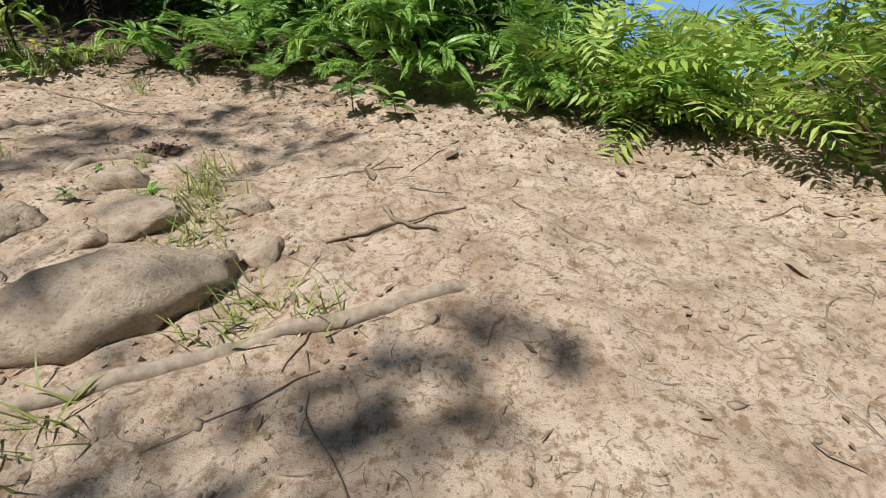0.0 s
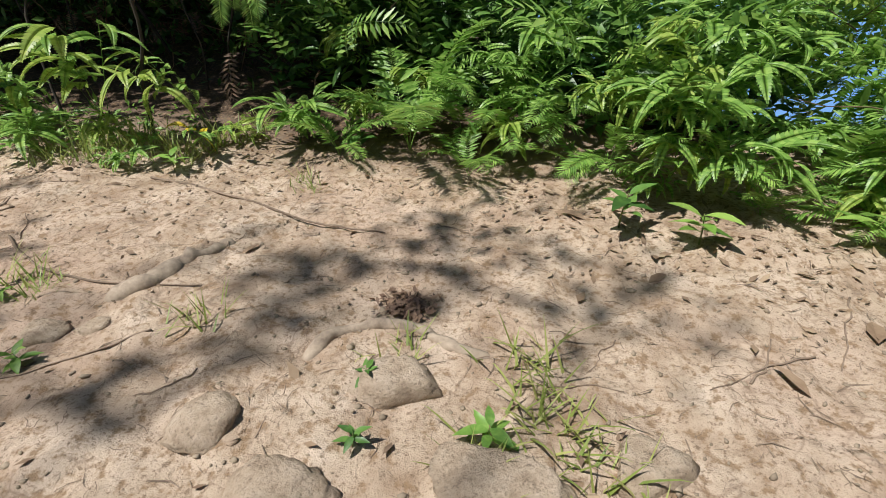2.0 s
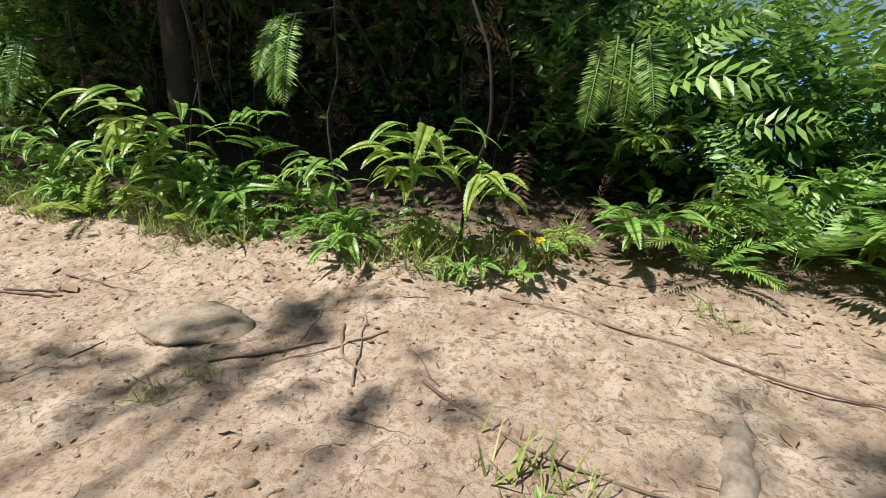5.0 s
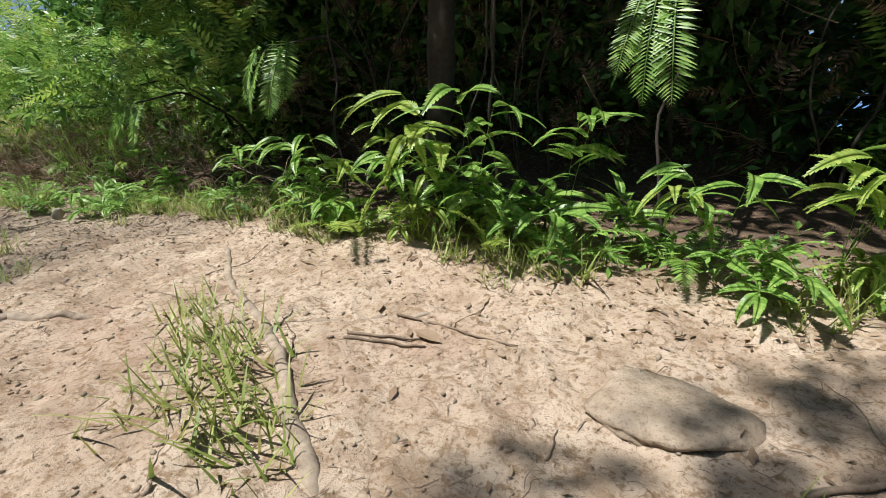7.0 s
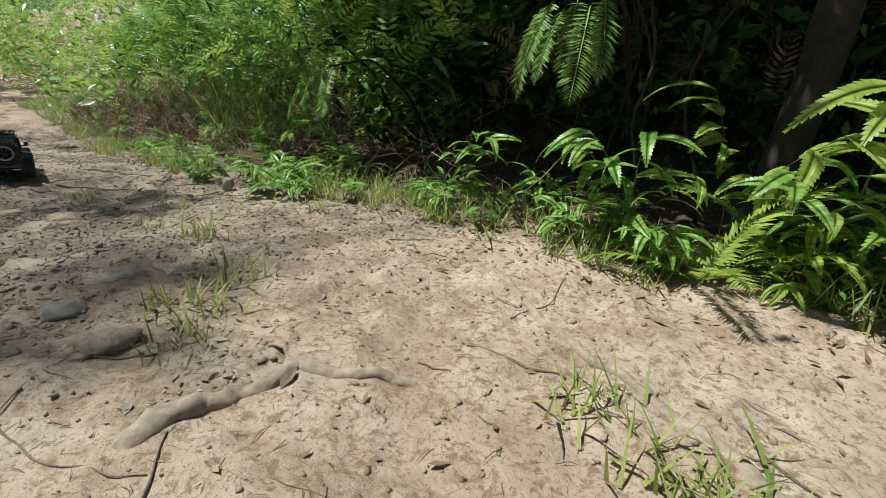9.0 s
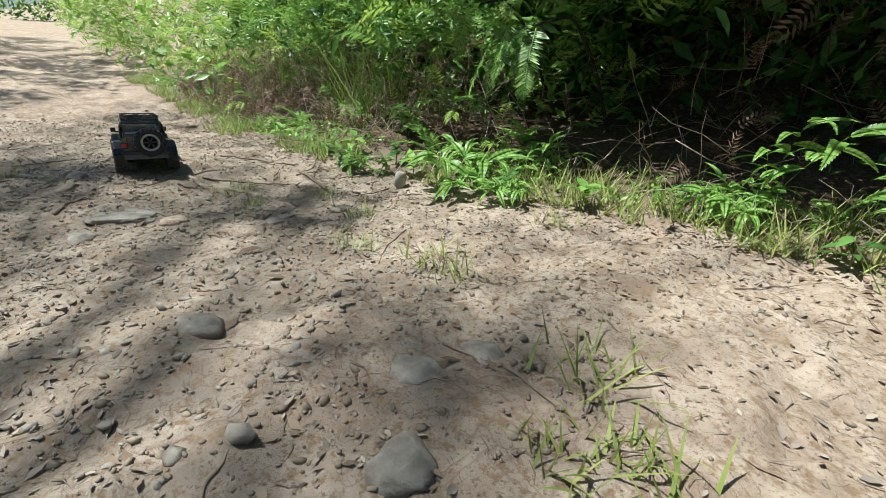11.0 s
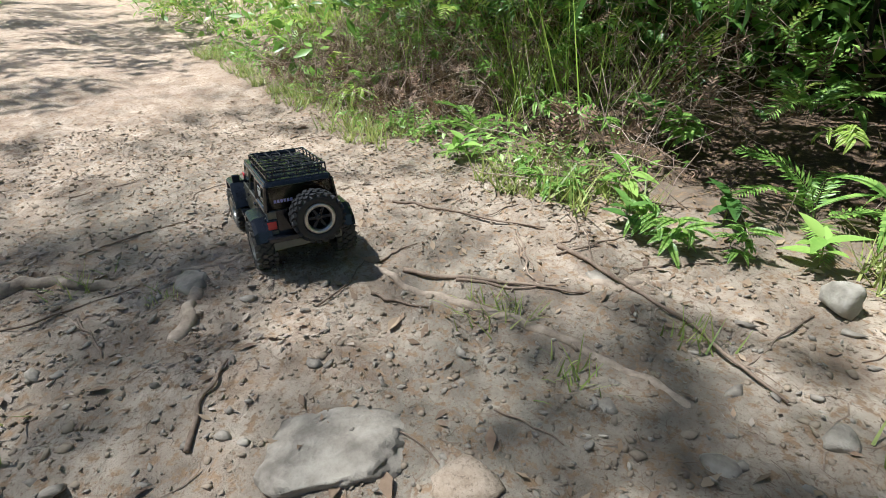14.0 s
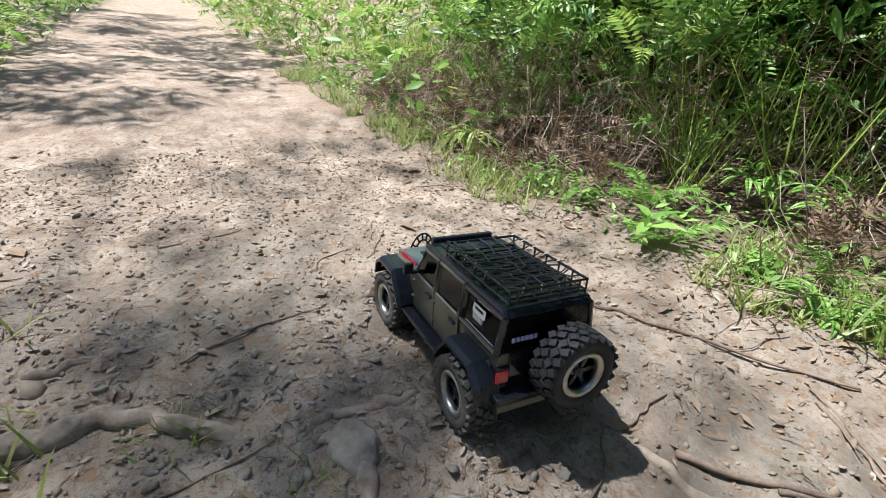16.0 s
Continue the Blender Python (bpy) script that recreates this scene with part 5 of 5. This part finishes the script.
def model_car(m):
    car = new("model_car")
    # tub with its arches
    arch_f, arch_r = around(WB, 0.062, 0.068, 0, 180, 10), around(-WB, 0.062, 0.068, 0, 180, 10)
    tub = [(0.212, 0.105), (0.214, 0.128), (0.205, 0.140), (0.085, 0.152), (-0.212, 0.152), (-0.214, 0.098), (-0.205, 0.092)] + arch_r[::-1] + [(-0.085, 0.078), (0.085, 0.078)] + arch_f[::-1]
    part("body", plate(tub, -0.080, 0.080, 0.002), OLIVE, car)
    hood = [(0.208, 0.138), (0.200, 0.150), (0.150, 0.158), (0.082, 0.162), (0.082, 0.146)]
    h = part("hood", plate(hood, -0.068, 0.068, 0.005), BLUEGREY, car, "blue-grey painted hood with decals")
    for sy in (-1, 1):
        part("vent", boxed(0.115, 0.150, sy * 0.036 - 0.008, sy * 0.036 + 0.008, 0.1575, 0.1605, 0.001), BLACK, h)
        red = bmesh.new()
        for i in range(7):
            boxed(0.108 + i * 0.0115, 0.108 + i * 0.0115 + 0.0085, sy * 0.0695 - 0.0012, sy * 0.0695 + 0.0012, 0.1425, 0.1525, 0.0004, red)
        part("decal", red, REDINK, h, "row of red decal bars")
    part("scoop", plate([(0.085, 0.158), (0.150, 0.155), (0.156, 0.160), (0.085, 0.1655)], -0.022, 0.022, 0.002), BLACK, h)
    txt = bpy.data.curves.new("number", "FONT")
    txt.body, txt.size, txt.extrude, txt.align_x, txt.align_y = "1941", 0.022, 0.0004, "CENTER", "CENTER"
    tmp = bpy.data.objects.new("tmp", txt)
    scene.collection.objects.link(tmp)
    dg = bpy.context.evaluated_depsgraph_get()
    me = bpy.data.meshes.new_from_object(tmp.evaluated_get(dg))
    bpy.data.objects.remove(tmp)
    me.materials.clear()
    me.materials.append(GREYINK)
    num = new("number", me)
    num.parent = h
    num.matrix_basis = pose(0.122, 0, 0.1672, 0, 2.5, -90)
    # cab: windscreen, pillars, roof
    lean = 0.13

    def on_side(x, z, sy, out=0.0):
        return (x, sy * (0.0805 + out - lean * max(0, z - 0.15)), z)
    part("windscreen", plate([(0.083, 0.156), (0.086, 0.156), (0.052, 0.208), (0.049, 0.208)], -0.068, 0.068, 0), GLASS, car, "dark windscreen")
    part("windscreen_frame", bars([[(0.085, -0.074, 0.154), (0.050, -0.069, 0.211), (0.050, 0.069, 0.211), (0.085, 0.074, 0.154), (0.085, -0.074, 0.154)]], 0.0042), BLUEGREY, car)
    roof = part("roof", plate([(0.060, 0.207), (0.052, 0.2175), (-0.02, 0.2195), (-0.205, 0.2175), (-0.214, 0.207)], -0.0755, 0.0755, 0.005), BLACK, car, "matt black ribbed roof")
    for i in range(5):
        part("rib", boxed(-0.03, 0.035, -0.052 + i * 0.026 - 0.003, -0.052 + i * 0.026 + 0.003, 0.2185, 0.2215, 0.001), BLACK, roof)
    part("light_bar", boxed(0.050, 0.060, -0.062, 0.062, 0.214, 0.226, 0.003), BLACK, car, "black light bar over the windscreen")
    for sy in (-1, 1):
        # doors
        for nm, lo, hi in (("front", -0.008, 0.083), ("rear", -0.100, -0.011)):
            low = [(lo, 0.082), (hi, 0.082)] if nm == "front" else [(-0.085, 0.086), (-0.079, 0.082), (hi, 0.082)]
            out = [*low, (hi, 0.151), (lo, 0.151)] if nm == "front" else [*low, (hi, 0.151), (lo, 0.151), (lo, 0.112)]
            d = part("door", plate(out, sy * 0.0795, sy * 0.0835, 0.0012), OLIVE, car)
            top_hi = hi - 0.030 if nm == "front" else hi
            frame_ = [on_side(lo + 0.003, 0.150, sy), on_side(lo + 0.003, 0.206, sy), on_side(top_hi - 0.003, 0.206, sy), on_side(hi - 0.003, 0.150, sy), on_side(lo + 0.003, 0.150, sy)]
            part("window_frame", bars([frame_], 0.0042, 8), OLIVE, d)
            part("window_trim", bars([[on_side(lo + 0.008, 0.1545, sy, 0.004), on_side(hi - 0.010, 0.1545, sy, 0.004)]], 0.0013), SILVER, d, "bright trim line")
            part("window_pane", plate([(lo + 0.004, 0.152), (hi - 0.005, 0.152), (top_hi - 0.005, 0.206), (lo + 0.004, 0.206)], sy * 0.0795, sy * 0.0805, 0, lean), GLASS, d, "smoked window pane")
            part("door_handle", boxed(lo + 0.008, lo + 0.028, sy * 0.083, sy * 0.0875, 0.133, 0.1385, 0.0015), BLACK, d)
            for z in (0.100, 0.134):
                part("hinge", boxed(hi - 0.006, hi + 0.004, sy * 0.083, sy * 0.0862, z - 0.002, z + 0.002, 0.0008), OLIVE, d)
        # rear quarter
        quarter = part("rear_quarter", bars([[on_side(-0.105, 0.151, sy), on_side(-0.105, 0.207, sy)], [on_side(-0.209, 0.151, sy), on_side(-0.209, 0.207, sy)], [on_side(-0.105, 0.153, sy), on_side(-0.21, 0.153, sy)], [on_side(-0.105, 0.205, sy), on_side(-0.21, 0.205, sy)]], 0.0058, 8), GLOSS, car, "gloss black rear quarter")
        part("window_pane", plate([(-0.107, 0.154), (-0.207, 0.154), (-0.207, 0.206), (-0.107, 0.206)], sy * 0.0788, sy * 0.0798, 0, lean), GLASS, quarter, "smoked window pane")
        part("window_trim", bars([[on_side(-0.120, 0.160, sy, 0.002), on_side(-0.200, 0.160, sy, 0.002)]], 0.0009), SILVER, quarter)
        st = part("sticker", plate([(-0.136, 0.182), (-0.170, 0.182), (-0.170, 0.196), (-0.136, 0.196)], sy * 0.0795, sy * 0.0805, 0.0003, 0.12), WHITE, quarter, "white window sticker with dark bars")
        gr = bmesh.new()
        boxed(-0.164, -0.142, sy * 0.0778, sy * 0.0798, 0.1885, 0.193, 0.0002, gr)
        part("print", gr, BLACK, st)
        gw = bmesh.new()
        for i in range(7):
            boxed(-0.141 - i * 0.0038, -0.1385 - i * 0.0038, sy * 0.0785, sy * 0.0808, 0.172, 0.181, 0.0002, gw)
        part("print", gw, WHITE, st)
        # flares
        for cx, pts in ((WB, [(0.230, 0.098), (0.220, 0.128), (0.196, 0.142), (0.125, 0.142), (0.092, 0.100), (0.082, 0.082)]), (-WB, [(-0.083, 0.082), (-0.096, 0.106), (-0.122, 0.137), (-0.192, 0.137), (-0.220, 0.112), (-0.226, 0.090)])):
            b = bmesh.new()
            inner = [(cx + (p[0] - cx) * 0.93, 0.062 + (p[1] - 0.062) * 0.90) for p in pts]
            rows = [[b.verts.new((p[0], y, p[1] - dz)) for p in o] for o, y, dz in ((pts, sy * 0.078, 0), (pts, sy * 0.108, 0.001), (pts, sy * 0.116, 0.006), (inner, sy * 0.116, 0.004), (inner, sy * 0.078, 0))]
            for r0, r1 in zip(rows, rows[1:]):
                for i in range(len(pts) - 1):
                    b.faces.new((r0[i], r0[i + 1], r1[i + 1], r1[i]))
            bmesh.ops.recalc_face_normals(b, faces=b.faces[:])
            part("fender_flare", b, BLACK, car, "wide satin black fender flare")
        part("side_step", boxed(-0.088, 0.092, sy * 0.080, sy * 0.106, 0.068, 0.076, 0.003), BLACK, car)
        mir = part("mirror", boxed(0.062, 0.074, sy * 0.093, sy * 0.112, 0.156, 0.176, 0.003), BLACK, car)
        part("mirror_arm", boxed(0.064, 0.072, sy * 0.078, sy * 0.096, 0.154, 0.160, 0.001), BLACK, mir)
        lamp = part("tail_light", boxed(-0.2195, -0.205, sy * 0.062, sy * 0.0835, 0.108, 0.134, 0.002), BLACK, car)
        part("lens", boxed(-0.222, -0.2175, sy * 0.065, sy * 0.0845, 0.112, 0.130, 0.0015), RED, lamp, "red tail light lens")
        hl = part("headlight", revolve([(0.001, 0.004), (0.012, 0.003), (0.016, 0), (0.016, -0.004)], 20), SILVER, car)
        hl.matrix_basis = pose(0.214, sy * 0.047, 0.124, 0, 0, -90)
        part("indicator", boxed(0.214, 0.220, sy * 0.090, sy * 0.104, 0.106, 0.114, 0.002), AMBER, car)
        part("fuel_cap", revolve([(0.001, 0.0865), (0.006, 0.0865), (0.0075, 0.084), (0.0075, 0.080)], 18), BLACK, car).matrix_basis = pose(-0.196, 0, 0.128, 0, 0, 0) @ Matrix.Diagonal((1, sy, 1, 1))
    grille = part("grille", boxed(0.210, 0.2165, -0.066, 0.066, 0.104, 0.143, 0.003), BLUEGREY, car)
    for i in range(7):
        part("slot", boxed(0.2155, 0.2175, -0.0265 + i * 0.0085, -0.0215 + i * 0.0085, 0.110, 0.138, 0.0008), BLACK, grille)
    # rear end
    tail = part("tailgate", plate([(-0.2125, 0.095), (-0.2165, 0.095), (-0.2165, 0.153), (-0.2125, 0.153)], -0.062, 0.062, 0.001), GLOSS, car, "gloss black tailgate")
    part("rear_window", plate([(-0.2115, 0.155), (-0.2135, 0.155), (-0.2115, 0.205), (-0.2095, 0.205)], -0.070, 0.070, 0), GLASS, car, "smoked rear window")
    pur = bmesh.new()
    for i in range(6):
        boxed(-0.2160, -0.2140, 0.062 - i * 0.0072 - 0.0052, 0.062 - i * 0.0072, 0.170, 0.177, 0.0003, pur)
    part("decal", pur, LILAC, tail, "row of small lilac decal bars")
    part("parcel", boxed(-0.200, -0.165, -0.062, -0.018, 0.158, 0.186, 0.002), TAN, car, "brown card packet inside the rear window")
    part("rear_bumper", plate([(-0.214, 0.082), (-0.236, 0.084), (-0.238, 0.097), (-0.214, 0.099)], -0.090, 0.090, 0.003), BLACK, car)
    part("hitch", bars([[(-0.235, 0, 0.088), (-0.252, 0, 0.084)]], 0.004), BLACK, car)
    part("front_bumper", plate([(0.212, 0.084), (0.240, 0.088), (0.244, 0.102), (0.212, 0.104)], -0.092, 0.092, 0.003), BLACK, car)
    arc_o = [(0.246 - 0.012 * math.sin(math.radians(a)), 0.030 * math.cos(math.radians(a)), 0.104 + 0.062 * math.sin(math.radians(a))) for a in range(0, 181, 12)]
    arc_i = [(p[0], p[1] * 0.62, 0.104 + (p[2] - 0.104) * 0.76) for p in arc_o]
    hoop = bars([arc_o, arc_i] + [[arc_o[i], arc_i[i]] for i in range(1, 15, 2)], 0.0022, 6)
    part("hoop", hoop, BLACK, car, "black perforated bull bar hoop")
    # underside
    part("chassis", boxed(-0.20, 0.20, -0.032, 0.032, 0.066, 0.094, 0.004), BLACK, car)
    part("floor", boxed(-0.208, 0.08, -0.076, 0.076, 0.128, 0.134, 0.001), BLACK, car)
    for cx in (WB, -WB):
        part("axle", bars([[(cx, -0.09, 0.058), (cx, 0.09, 0.058)]], 0.008, 10), BLACK, car)
        for sy in (-1, 1):
            part("shock", bars([[(cx - 0.012, sy * 0.055, 0.062), (cx - 0.030, sy * 0.050, 0.125)]], 0.0065, 10), SILVER, car)
    # roof rack with its net
    z0, z1 = 0.2245, 0.2415
    rack = part("roof_rack", bars([[(x_, y_, z) for x_, y_ in ((-0.015, -0.066), (-0.203, -0.066), (-0.203, 0.066), (-0.015, 0.066), (-0.015, -0.066))] for z in (z0, z1)], 0.0021), BLACK, car, "black tubular roof rack with cargo net")
    for i in range(7):
        x_ = -0.015 - 0.188 * i / 6
        for sy in (-1, 1):
            part("post", bars([[(x_, sy * 0.066, z0 - 0.006), (x_, sy * 0.066, z1)]], 0.0017, 5), BLACK, rack)
    for i in range(5):
        y_ = -0.066 + 0.132 * (i + 0.5) / 5
        part("post", bars([[(-0.203, y_, z0), (-0.203, y_, z1)]], 0.0017, 5), BLACK, rack)
    for i in range(6):
        x_ = -0.03 - 0.16 * i / 5
        part("slat", boxed(x_ - 0.003, x_ + 0.003, -0.065, 0.065, z0 - 0.002, z0 + 0.001, 0.0005), BLACK, rack)
    net, g = [], random.Random(8)
    for i in range(6):
        x_ = -0.03 - 0.16 * i / 5
        net.append([(x_ + g.uniform(-.006, .006), -0.066 + 0.132 * j / 10, z1 - 0.009 * math.sin(math.pi * j / 10) + g.uniform(-.002, .002)) for j in range(11)])
    for j in range(5):
        y_ = -0.05 + 0.1 * j / 4
        net.append([(-0.015 - 0.188 * i / 12, y_ + g.uniform(-.006, .006), z1 - 0.009 * math.sin(math.pi * i / 12) + g.uniform(-.002, .002)) for i in range(13)])
    for j in range(7):
        a, b = g.uniform(-0.19, -0.03), g.uniform(-0.05, 0.05)
        net.append([(a + k * g.uniform(-.008, .008), b + k * 0.008 * g.choice((-1, 1)), z1 - 0.003 + g.uniform(-.003, .003)) for k in range(5)])
    part("cargo_net", bars(net, 0.0013, 5), ROPE, rack, "black elastic cord net")
    for i in range(14):
        x_, y_ = (-0.015 - 0.188 * (i // 2) / 6, 0.066 * (1 if i % 2 else -1)) if i < 10 else (-0.203, -0.045 + 0.03 * (i - 10))
        part("hook", bars([[(x_, y_ * 1.02, z1 - 0.004), (x_, y_, z1 + 0.004), (x_ + 0.003, y_ * 0.93, z1 + 0.001)]], 0.0009, 4), SILVER, rack, "small bright metal hook")
    # wheels
    for sx in (-1, 1):
        for sy in (-1, 1):
            wheel(car, (sx * WB, sy * TR, WR), sy, RUBBER, "wheel", 4.0 if sx > 0 else 0.0)
    mount = part("spare_mount", bars([[(-0.215, -0.012, 0.128), (-0.245, -0.012, 0.132)]], 0.012, 10), BLACK, car)
    sw = wheel(car, (-0.250, -0.020, 0.136), 1, DARKRUBBER, "spare_wheel")
    sw.matrix_basis = pose(-0.252, -0.020, 0.136, 0, 0, 90)
    car.matrix_basis = m
    return tagged(car, "model off-road car, olive and black, with roof rack", "model car")


heading = math.atan2(0.068, -0.30)
back = Vector((math.cos(heading), math.sin(heading)))
side = Vector((-back.y, back.x))
SCALE = 0.88
mid = Vector((-6.096, 1.15)) - side * (SCALE * TR + 0.012) - back * (SCALE * WB)
spots = [mid + back * (sx * WB * SCALE) + side * (sy * TR * SCALE) for sx in (-1, 1) for sy in (-1, 1)]
zs = [z_at(*s) for s in spots]
rise = math.degrees(math.atan2((zs[2] + zs[3] - zs[0] - zs[1]) / 2, 2 * WB * SCALE))
cant = math.degrees(math.atan2((zs[1] + zs[3] - zs[0] - zs[2]) / 2, 2 * TR * SCALE))
model_car(pose(mid.x, mid.y, sum(zs) / 4 - 0.003, cant, -rise, math.degrees(heading)) @ Matrix.Diagonal((SCALE, SCALE, SCALE, 1)))
